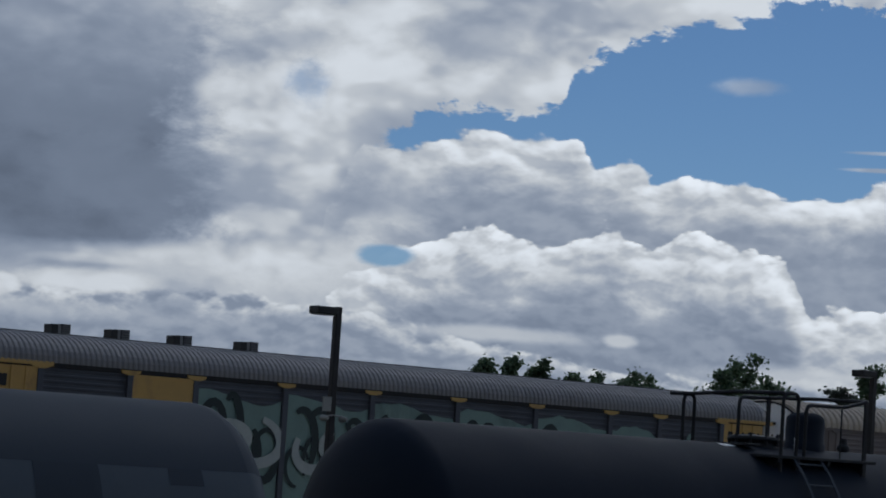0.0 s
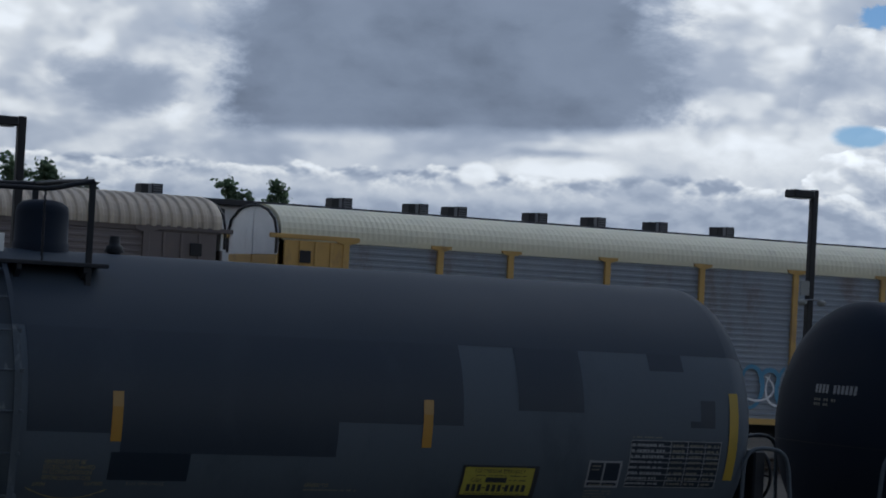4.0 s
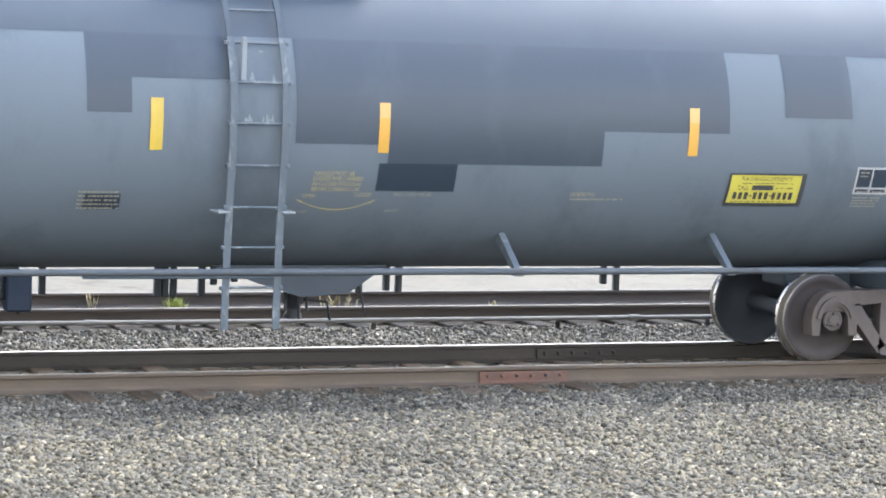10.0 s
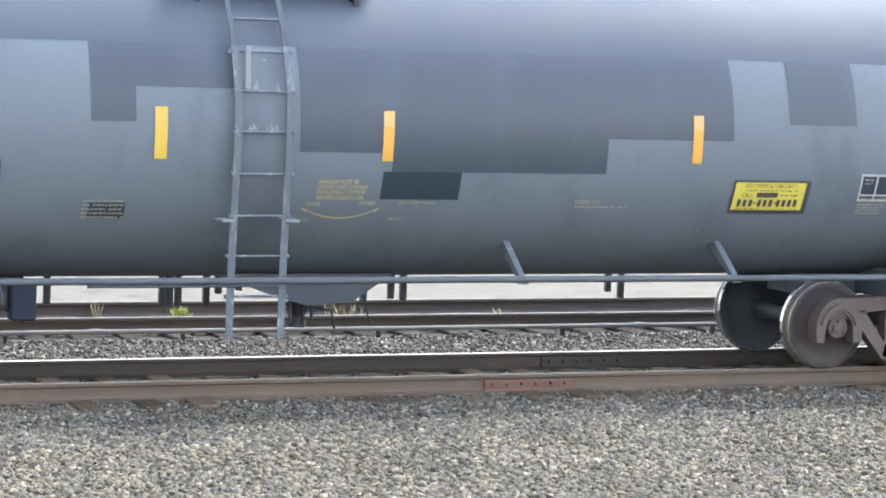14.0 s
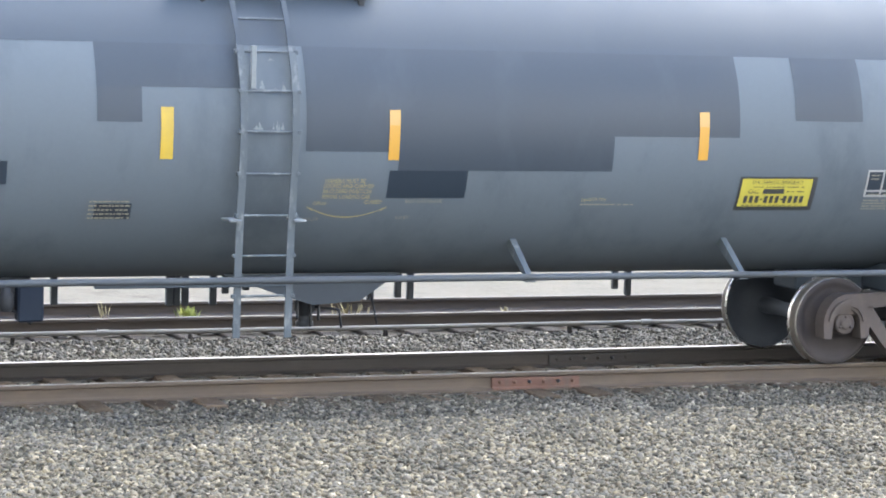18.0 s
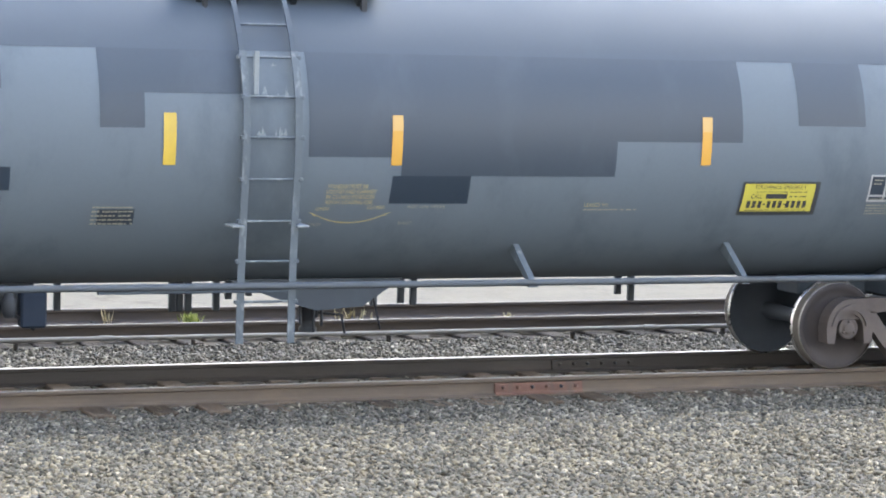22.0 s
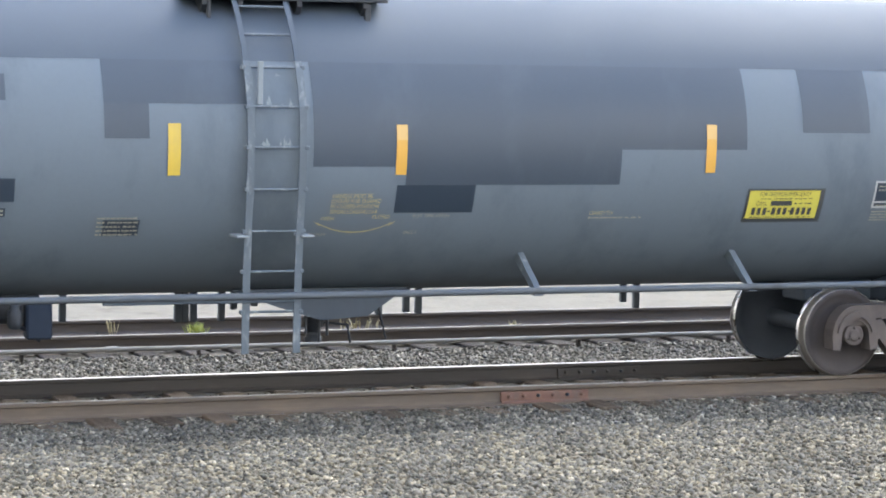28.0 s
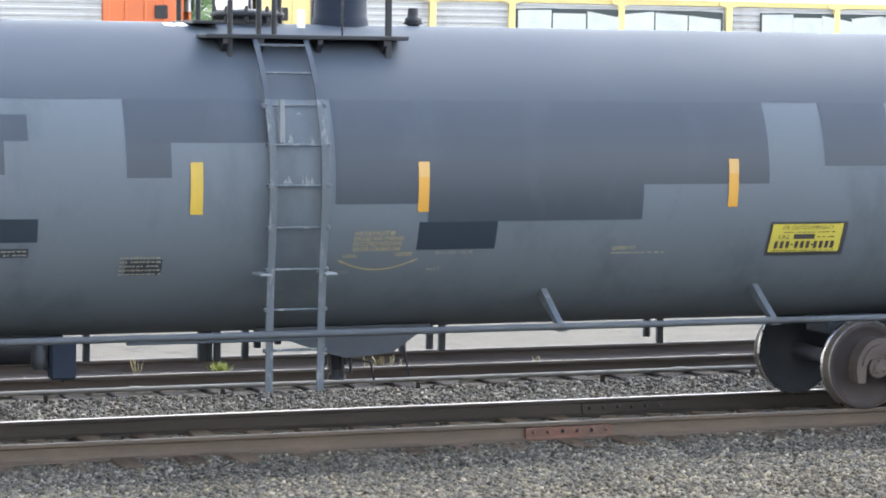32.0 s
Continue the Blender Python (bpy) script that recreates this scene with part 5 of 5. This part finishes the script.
KINDS = {"teal": (roof_grey, 0.155, 0.022, rack_yellow, panel_teal, (2,)), "brown": (roof_tan, 0.26, 0.055, rack_brown, panel_brown, ()),
         "cream": (roof_cream, 0.15, 0.005, rack_yellow, panel_grey, ()), "ochre": (roof_cream, 0.19, 0.02, rack_ochre, panel_pale, (2, 8)),
         "orange": (roof_grey, 0.19, 0.02, rack_orange, panel_pale, (2, 8)), "pale": (roof_cream, 0.19, 0.02, rack_cream, panel_pale, ())}
LABELS = {"teal": "grey-roofed car carrier with sprayed teal screens and yellow posts", "brown": "brown car carrier with a tan heavily ribbed roof",
          "cream": "yellow car carrier with a cream roof and grey screens", "ochre": "ochre-yellow car carrier with pale grey screens",
          "orange": "orange car carrier with pale grey ribbed screens", "pale": "cream-yellow car carrier with sprayed pale screens"}
ORDER = ["cream", "teal", "brown", "cream", "orange", "brown", "ochre", "cream", "pale", "teal", "orange", "cream", "brown", "ochre", "brown", "cream", "ochre", "orange", "pale", "orange", "cream"]
FIRST = -3                                                    # the car at ORDER[3] is car 0
PITCH = 28.93
CAR_0 = 87.40                                                 # left end of car 0 at the start


def run(t):
    """How far the train has gone to the left after t seconds."""
    return 15.66 * t + 0.0035 * t * t


def plate(shape, pts, y=-(W2 + 0.012), d=0.012):
    shape.prism(pts, y, y - d)
    return shape


train = []
built = {}
for i, kind in enumerate(ORDER):
    k = i + FIRST
    at = Matrix.Translation((CAR_0 + PITCH * k, TRACK_3, 0))
    if kind not in built:
        ob = rack_car(KINDS[kind], LABELS[kind])
        built[kind] = ob
        ob.matrix_basis = at
    else:
        ob = copy_thing(built[kind], at)
    train.append((k, ob))
by_number = dict(train)
# what sets single cars apart
bays = (0.12,) + POSTS + (RL - 0.12,)
for j, (x0, x1) in enumerate(zip(bays, bays[1:])):
    if j in (0, 1, 2, 9, 10):
        continue
    rng = random.Random(70 + j)
    xs = span(x0 + 0.12, x1 - 0.12, 10)
    wave = [4.72 + 0.16 * math.sin(1.7 * x + j) + rng.uniform(-0.05, 0.05) for x in xs]
    if j == 8:
        wave = [w - 0.1 - 0.5 * max(0.0, i / 10 - 0.6) for i, w in enumerate(wave)]
    field = plate(Shape(), [(xs[0], 1.9), (xs[-1], 1.9)] + [(x, w) for x, w in reversed(list(zip(xs, wave)))], -(W2 - 0.027), 0.004)
    part("sprayed_field", field, spray_teal, by_number[-2], "pale teal sprayed field with a wavy top")


def scrawl(car, seed, x, z, w, h, mat, n, thick=0.09, lift=0.0):
    """Round sprayed strokes: flat bent bands on the side screen."""
    rng = random.Random(seed)
    for i in range(n):
        cx, cz = x + w * (i + 0.5) / n, z + h * rng.uniform(0.4, 0.6)
        ra, rb = w / n * rng.uniform(0.45, 0.75), h * rng.uniform(0.30, 0.5)
        a0 = rng.uniform(0, math.tau)
        sweep = rng.uniform(2.2, 4.6) * rng.choice((-1, 1))
        y = -(W2 + 0.012 + lift + 0.004 * (i % 3))
        pts = []
        for q in span(0, 1, 14):
            a = a0 + sweep * q
            pts.append((cx + ra * math.cos(a) * (1 + 0.25 * math.sin(3 * q)), cz + rb * math.sin(a), thick * (0.55 + 0.45 * math.sin(math.pi * q))))
        s = Shape()
        v = []
        for k, (px, pz, t) in enumerate(pts):
            b = pts[min(k + 1, 14)]
            c = pts[max(k - 1, 0)]
            tx, tz = b[0] - c[0], b[1] - c[1]
            m = math.hypot(tx, tz) or 1.0
            nx, nz = -tz / m * t / 2, tx / m * t / 2
            v += [(px + nx, y, pz + nz), (px - nx, y, pz - nz), (px + nx, y - 0.004, pz + nz), (px - nx, y - 0.004, pz - nz)]
        s.add(v, [(4 * k + p, 4 * k + q, 4 * k + 4 + q, 4 * k + 4 + p) for k in range(14) for p, q in ((0, 1), (1, 3), (3, 2), (2, 0))])
        part("sprayed_mark", s, mat, car, "bent sprayed stroke")


for j, (x0, x1) in enumerate(zip(bays, bays[1:])):
    if 3 <= j <= 8:
        scrawl(by_number[-2], 31 + j, x0 + 0.3, 2.5, x1 - x0 - 0.6, 2.1, spray_dark, 4, 0.24)
        scrawl(by_number[-2], 51 + j, x0 + 0.3, 2.3, x1 - x0 - 0.6, 1.6, spray_dark, 5, 0.14)
        scrawl(by_number[-2], 61 + j, x0 + 0.5, 2.9, x1 - x0 - 0.9, 1.3, spray_pale, 2, 0.30, 0.012)
scrawl(by_number[-2], 77, 23.1, 2.6, 2.2, 1.9, spray_teal, 5, 0.17)
scrawl(by_number[-2], 78, 23.2, 2.5, 2.0, 1.4, spray_teal, 5, 0.11)
scrawl(by_number[-1], 81, 26.0, 3.2, 0.95, 0.75, end_white, 9, 0.035, 0.03)
scrawl(by_number[-1], 82, 26.0, 3.3, 0.95, 0.55, end_white, 8, 0.03, 0.03)
scrawl(by_number[0], 83, 12.3, 1.4, 5.4, 1.2, spray_blue, 9, 0.13)
scrawl(by_number[0], 84, 12.3, 1.5, 5.4, 1.0, end_white, 8, 0.06, 0.012)
emblem = Shape()
for a, b in ((9.75, 9.82), (10.95, 11.02)):
    plate(emblem, [(a, 2.95), (b, 2.95), (b, 3.75), (a, 3.75)])
for a in (9.78, 10.80):
    plate(emblem, [(a, 2.95), (a + 0.2, 2.95), (a + 0.2, 3.02), (a, 3.02)], -(W2 + 0.014))
    plate(emblem, [(a, 3.68), (a + 0.2, 3.68), (a + 0.2, 3.75), (a, 3.75)], -(W2 + 0.014))
for a in (9.98, 10.28, 10.58):
    plate(emblem, [(a, 3.15), (a + 0.22, 3.15), (a + 0.22, 3.58), (a, 3.58)], -(W2 + 0.016))
part("emblem", emblem, spray_dark, by_number[0], "dark rectangular bracketed emblem")
hexa = [(21.15, 4.30), (21.48, 4.76), (22.28, 4.76), (22.62, 4.30), (22.28, 3.84), (21.48, 3.84)]
mid = (21.885, 4.30)
for s, m, y in ((1.16, end_white, 0.012), (1.08, mark_red, 0.020), (0.30, end_white, 0.028)):
    q = [(mid[0] + (a - mid[0]) * s, mid[1] + (b - mid[1]) * s) for a, b in hexa]
    if s < 0.5:
        q = [(21.46, 4.46), (22.31, 4.46), (22.31, 4.63), (21.46, 4.63)]
    part("emblem", plate(Shape(), q, -(W2 + y), 0.006), m, by_number[13], "red six-sided emblem with a pale rim")
for i, (a, b) in enumerate(((6.5, 11.9), (13.0, 20.6))):
    for j, x in enumerate(span(a, b - 0.9, int((b - a) / 0.95))):
        s = plate(Shape(), [(x, 3.6), (x + 0.86, 3.6), (x + 0.86, 4.92 - 0.08 * (j % 3)), (x, 4.9 - 0.06 * (j % 2))], -(W2 + 0.02))
        part("sprayed_letter", s, spray_pale, by_number[15], "large pale sprayed block letter")
    o = Shape()
    plate(o, [(a - 0.05, 3.5), (b + 0.02, 3.5), (b + 0.02, 4.93), (b - 0.6, 4.96), (a + 0.6, 4.95), (a - 0.05, 4.93)], -(W2 + 0.012), 0.004)
    part("sprayed_mark", o, spray_dark, by_number[15], "dark outline of sprayed letters")

# ---- lamp posts ----
def lamp_post(x, top, box=False):
    p = thing("lamp_post", (x, 15.0, GROUND), "dark square steel lamp post with a box lantern", "lamp post", group="lamp posts in a row across the yard")
    h = top - GROUND
    part("pole", Shape().box(-0.065, 0.065, -0.065, 0.065, 0.0, h, 0.012), lamp_bronze, p)
    part("base_plate", Shape().box(-0.18, 0.18, -0.18, 0.18, 0.0, 0.03, 0.006), lamp_bronze, p)
    part("arm", Shape().box(-0.20, 0.0, -0.04, 0.04, h - 0.14, h - 0.06, 0.01), lamp_bronze, p)
    lan = part("lantern", Shape().box(-0.56, -0.10, -0.17, 0.17, h - 0.17, h - 0.02, 0.02), lamp_bronze, p, "flat dark box lantern")
    part("lens", Shape().box(-0.52, -0.14, -0.13, 0.13, h - 0.182, h - 0.168, 0.004), white_sheet, lan)
    if box:
        part("notice", Shape().box(-0.26, -0.07, -0.10, -0.06, 4.43, 4.70, 0.006), box_grey, p, "small pale box on the pole")
        for e in (-1, 1):
            cam_arm = part("bracket", Shape().tube([(0, -0.06, 4.36), (e * 0.20, -0.10, 4.34)], 0.014, 6), unit_grey, p)
            part("floodlight", Shape().lathe([(0.03, -0.10), (0.06, 0.0), (0.065, 0.08)], (e * 0.22, -0.12, 4.30), "y", 12), box_grey, cam_arm, "small white floodlight")
    return p


lamp_post(12.63, 6.28)
lamp_post(28.08, 6.19, True)
lamp_post(43.08, 6.06)

# ---- building behind the train ----
BY = 70.0
hall = thing("hall", (0, 0, GROUND), "long low pale building with a flat dark roof and rooftop units", "building")
H_ROOF = 7.62 - GROUND
part("wall", Shape().box(25.6, 92, BY, BY + 0.3, 0, H_ROOF - 0.25), wall_beige, hall)
part("wall", Shape().box(25.6, 92, BY + 24, BY + 24.3, 0, H_ROOF - 0.25), wall_beige, hall)
part("wall", Shape().box(25.6, 25.9, BY + 0.3, BY + 24, 0, H_ROOF - 0.25), wall_beige, hall)
part("wall", Shape().box(91.7, 92, BY + 0.3, BY + 24, 0, H_ROOF - 0.25), wall_beige, hall)
part("roof", Shape().box(25.3, 92.3, BY - 0.3, BY + 24.6, H_ROOF - 0.25, H_ROOF, 0.03), roof_dark, hall, "flat dark roof edge")
for x in span(27.6, 90, 44):
    w = part("window", Shape().box(x - 0.22, x + 0.22, BY - 0.03, BY - 0.004, 6.98, 7.46, 0.01), lamp_bronze, hall)
    part("pane", Shape().box(x - 0.17, x + 0.17, BY - 0.04, BY - 0.032, 7.03, 7.41), window_glass, w)
for x in (27.1, 29.5, 36.35, 44.75, 48.3, 50.15, 54.1, 57.05, 60.25, 63.8):
    u = thing("rooftop_unit", (x, BY + 1.2, 7.62), "dark boxy ventilation unit on the flat roof", "roof ventilator", group="ventilators along the flat roof")
    part("housing", Shape().box(-0.02, 0.46, -0.36, 0.36, 0, 0.46, 0.02), unit_dark, u)
    part("side_hood", Shape().box(-0.46, -0.14, -0.34, 0.34, 0, 0.43, 0.02), unit_dark, u)
    part("duct", Shape().box(-0.16, 0.0, -0.35, 0.35, 0, 0.44, 0.01), unit_grey, u, "pale grey duct")
    for j in range(4):
        part("louvre", Shape().box(0.04, 0.40, -0.375, -0.36, 0.06 + j * 0.1, 0.11 + j * 0.1, 0.005), unit_grey, u)

# ---- trees ----
def tree(x, y, h, w, seed, leaf=leaf_dark, count=900, lean=0.0, size=0.30, crown_from=0.35, label="tall dark green wind-blown tree"):
    """A tapered trunk with limbs and a crown of many small leaf clumps in uneven bunches."""
    rng = random.Random(seed)
    t = thing("tree", (x, y, GROUND), label, "tree", group="trees behind the train")
    s = Shape()
    trunk = [(lean * h * 0.5 * (k / 6) ** 2 + rng.uniform(-0.05, 0.05) * k * 0.3, rng.uniform(-0.05, 0.05) * k * 0.3, h * 0.9 * k / 6) for k in range(7)]
    s.tube(trunk, [0.02 * h * (1 - 0.13 * k) for k in range(7)], 8)
    tips = []
    for i in range(11):
        k = crown_from + (0.93 - crown_from) * i / 10
        f = k / 0.9 * 6
        a, b = trunk[min(6, int(f))], trunk[min(6, int(f) + 1)]
        u = f - int(f)
        base = Vector(a).lerp(Vector(b), u)
        ang = rng.uniform(0, math.tau)
        reach = w * 0.5 * (1.0 - 0.55 * max(0.0, (k - 0.5) / 0.5)) * rng.uniform(0.55, 1.1)
        tip = base + Vector((math.cos(ang) * reach + lean * reach, math.sin(ang) * reach, h * rng.uniform(0.06, 0.16)))
        mid = base.lerp(tip, 0.5) + Vector((0, 0, 0.03 * h))
        s.tube([base, mid, tip], [0.008 * h * (1.1 - k), 0.005 * h * (1.1 - k), 0.02], 5)
        tips += [mid, tip, tip]
    tips += [Vector(trunk[-1]), Vector(trunk[-1]) + Vector((lean * 0.05 * h, 0, 0.08 * h)), Vector(trunk[-2])]
    bunches = [tip + Vector((rng.gauss(0, 0.09 * w), rng.gauss(0, 0.09 * w), rng.gauss(0, 0.03 * h))) for tip in tips for _ in range(2)]
    v, f = [], []
    for i in range(count):
        c = bunches[i % len(bunches)]
        r = 0.055 * w + 0.10
        p = c + Vector((rng.gauss(lean * 0.2, r), rng.gauss(0, r), rng.gauss(0, r * 0.85)))
        d = Vector((rng.gauss(lean * 1.5, 1), rng.gauss(0, 1), rng.gauss(0.1, 0.8))).normalized()
        q = d.orthogonal()
        q.rotate(Matrix.Rotation(rng.uniform(0, math.tau), 3, d))
        L, B = size * rng.uniform(0.6, 1.3), size * rng.uniform(0.25, 0.5)
        n = len(v)
        bend = q.cross(d) * B * 0.35
        v += [p - d * L * 0.5, p + q * B + bend, p + d * L * 0.6, p - q * B + bend]
        f += [(n, n + 1, n + 2), (n, n + 2, n + 3)]
    tallest = max(q.z for q in v)
    s.v = [(px, py, pz * h / tallest * 0.97) for px, py, pz in s.v]
    part("trunk", s, bark, t)
    for q in v:
        q.z *= h / tallest
    me = bpy.data.meshes.new("crown")
    me.from_pydata([tuple(p) for p in v], [], f)
    me.materials.append(leaf)
    part("crown", me, None, t, "wind-blown leafy crown")
    return t


def at_heading(az, dist):
    """The plan place at a heading from the eye, dist metres away across the tracks."""
    return dist * math.tan(radians(az)), dist - 23.77


TREES = [  # heading, height of the top in degrees, width in degrees
    (38.9, 2.42, 0.75), (39.45, 2.50, 0.5), (40.15, 2.42, 0.6), (40.95, 2.12, 0.7), (41.5, 2.2, 0.5), (42.05, 2.36, 0.8), (42.6, 2.2, 0.6),
    (44.25, 2.72, 1.0), (44.75, 2.80, 1.1), (45.5, 2.35, 0.9), (46.9, 2.15, 0.6), (47.55, 2.72, 0.8), (48.3, 2.6, 0.9),
    (19.05, 3.12, 0.8), (19.75, 3.02, 0.6), (20.6, 2.65, 0.8), (24.0, 2.9, 0.7), (25.0, 2.85, 0.7), (13.8, 3.0, 1.1), (14.7, 2.85, 0.8), (12.6, 2.9, 1.0), (17.3, 3.0, 0.7)]
for i, (az, el, wid) in enumerate(TREES):
    D = 126.0 + 5 * (i % 3)
    x, y = at_heading(az, D)
    far = math.hypot(x, D)
    top = 3.5 + far * math.tan(radians(el)) - GROUND
    tree(x, y, top, max(2.0, far * radians(wid) * 1.1), 100 + i, leaf_grey if az in (20.6, 46.9) else leaf_dark, 2600, -0.5 if az < 30 else 0.3, 0.29)
x, y = at_heading(16.0, 84.0)
tree(x, y, 9.4, 4.2, 300, leaf_light, 3600, 0.0, 0.22, 0.12, "leafy green tree at the building's corner")
x, y = at_heading(14.9, 88.0)
tree(x, y, 8.6, 3.4, 301, leaf_light, 2600, 0.0, 0.22, 0.12, "leafy green tree at the building's corner")

# ---- weeds between the far rails ----
def weed(x, y, z, h, n, mat, label, seed, spread=0.12):
    rng = random.Random(seed)
    v, f = [], []
    for _ in range(n):
        a = rng.uniform(0, math.tau)
        r = rng.uniform(0.2, 1) * spread
        hh = h * rng.uniform(0.5, 1)
        p0 = Vector((rng.gauss(0, spread * 0.3), rng.gauss(0, spread * 0.3), 0))
        p1 = p0 + Vector((math.cos(a) * r, math.sin(a) * r, hh))
        q = Vector((-math.sin(a), math.cos(a), 0)) * rng.uniform(0.006, 0.016)
        k = len(v)
        m = p0.lerp(p1, 0.6)
        v += [p0, m + q, p1, m - q]
        f += [(k, k + 1, k + 2), (k, k + 2, k + 3)]
    me = bpy.data.meshes.new("weed")
    me.from_pydata([tuple(p) for p in v], [], f)
    me.materials.append(mat)
    ob = tagged(new("weed", me), label, "weed", "weeds between the rails")
    ob.location = (x, y, z)
    return ob


weed(8.30, 5.25, -0.20, 0.19, 110, weed_green, "small yellow-green weed beside the second track", 1, 0.13)
weed(7.33, 5.5, -0.20, 0.24, 14, weed_dry, "thin dry weed beside the second track", 2, 0.07)
weed(10.25, 5.3, -0.20, 0.22, 14, weed_dry, "pale dry grass tuft beside the second track", 3, 0.2)
weed(10.5, 5.35, -0.20, 0.24, 12, weed_dry, "pale dry grass tuft beside the second track", 4, 0.2)
weed(12.4, 5.3, -0.20, 0.13, 16, weed_dry, "pale dry grass tuft beside the second track", 5, 0.1)


# ---- ballast ----
def stones(name, x0, x1, y0, y1, count, small, large, mat, label, seed, level=GROUND + 0.012, slope=None):
    """Loose broken stones as one mesh: irregular eight-cornered lumps."""
    g = np.random.default_rng(seed)
    cube = np.array([(a, b, c) for a in (-1, 1) for b in (-1, 1) for c in (-1, 1)], float)
    tri = np.array([(0, 1, 3), (0, 3, 2), (4, 6, 7), (4, 7, 5), (0, 4, 5), (0, 5, 1), (2, 3, 7), (2, 7, 6), (0, 2, 6), (0, 6, 4), (1, 5, 7), (1, 7, 3)])
    yy = y0 + (y1 - y0) * (np.sqrt(g.random(count) * (((y1 + 23.8) / (y0 + 23.8)) ** 2 - 1) + 1) - 1) / ((y1 + 23.8) / (y0 + 23.8) - 1)
    c = np.stack([(yy + 23.8) * g.uniform(x0, x1, count), yy, np.full(count, level)], -1)
    r = small + (large - small) * g.random(count) ** 2.2
    c[:, 2] += g.uniform(-0.3, 0.75, count) * r
    v = cube[None] * (0.58 + 0.55 * g.random((count, 8, 1))) * np.stack([g.uniform(0.65, 1.5, count), g.uniform(0.65, 1.25, count), g.uniform(0.35, 0.80, count)], -1)[:, None]
    v += g.normal(0, 0.20, v.shape)
    a, b, d = g.uniform(0, math.tau, count), g.normal(0, 0.35, count), g.normal(0, 0.35, count)
    ca, sa, cb, sb, cd, sd = np.cos(a), np.sin(a), np.cos(b), np.sin(b), np.cos(d), np.sin(d)
    rz = np.zeros((count, 3, 3))
    rz[:, 0, 0], rz[:, 0, 1], rz[:, 1, 0], rz[:, 1, 1], rz[:, 2, 2] = ca, -sa, sa, ca, 1
    rx = np.zeros((count, 3, 3))
    rx[:, 0, 0], rx[:, 1, 1], rx[:, 1, 2], rx[:, 2, 1], rx[:, 2, 2] = 1, cb, -sb, sb, cb
    ry = np.zeros((count, 3, 3))
    ry[:, 1, 1], ry[:, 0, 0], ry[:, 0, 2], ry[:, 2, 0], ry[:, 2, 2] = 1, cd, sd, -sd, cd
    v = np.einsum("nij,nkj->nki", rz @ rx @ ry, v) * (0.62 * r)[:, None, None] + c[:, None]
    verts = v.reshape(-1, 3)
    faces = (tri[None] + 8 * np.arange(count)[:, None, None]).reshape(-1)
    me = bpy.data.meshes.new(name)
    me.vertices.add(len(verts))
    me.vertices.foreach_set("co", verts.astype(np.float32).ravel())
    n = len(faces) // 3
    me.loops.add(len(faces))
    me.loops.foreach_set("vertex_index", faces.astype(np.int32))
    me.polygons.add(n)
    me.polygons.foreach_set("loop_start", np.arange(0, 3 * n, 3, dtype=np.int32))
    me.update(calc_edges=True)
    me.materials.append(mat)
    return tagged(new(name, me), label, "gravel", kind="stuff")


# the fields widen with the distance from the yard's near edge: x0 and x1 are slopes
stones("ballast", 0.17, 0.67, -3.2, -1.2, 38000, 0.011, 0.036, track_stone, "grey crushed stone along the near track", 8)
stones("gravel", 0.17, 0.66, -7.6, -2.2, 108000, 0.010, 0.040, near_stone, "grey and tan crushed stone in front of the track", 3)
stones("ballast", 0.16, 0.72, 0.86, 3.60, 50000, 0.010, 0.036, track_stone, "dark grey track ballast between the tracks", 4, GROUND + 0.02)
stones("ballast", 0.16, 0.72, -0.70, 0.70, 7000, 0.015, 0.035, track_stone, "dark track ballast between the near rails", 5, GROUND + 0.002)
stones("ballast", 0.16, 0.72, 4.2, 6.6, 9000, 0.03, 0.06, track_stone, "track ballast round the second track", 6, GROUND - 0.005)
stones("ballast", 0.17, 0.67, -1.36, -0.83, 9500, 0.012, 0.032, track_stone, "fine dark ballast along the foot of the near rail", 7, GROUND + 0.016)


# ---- what moves ----
def motions():
    """The train rolls past to the left."""
    for k, ob in train:
        walk(ob, [(t, Matrix.Translation((CAR_0 + PITCH * k - run(t), TRACK_3, 0))) for t in (0, 4, 8, 12, 16, 20, 24, 28, 32)])


motions()
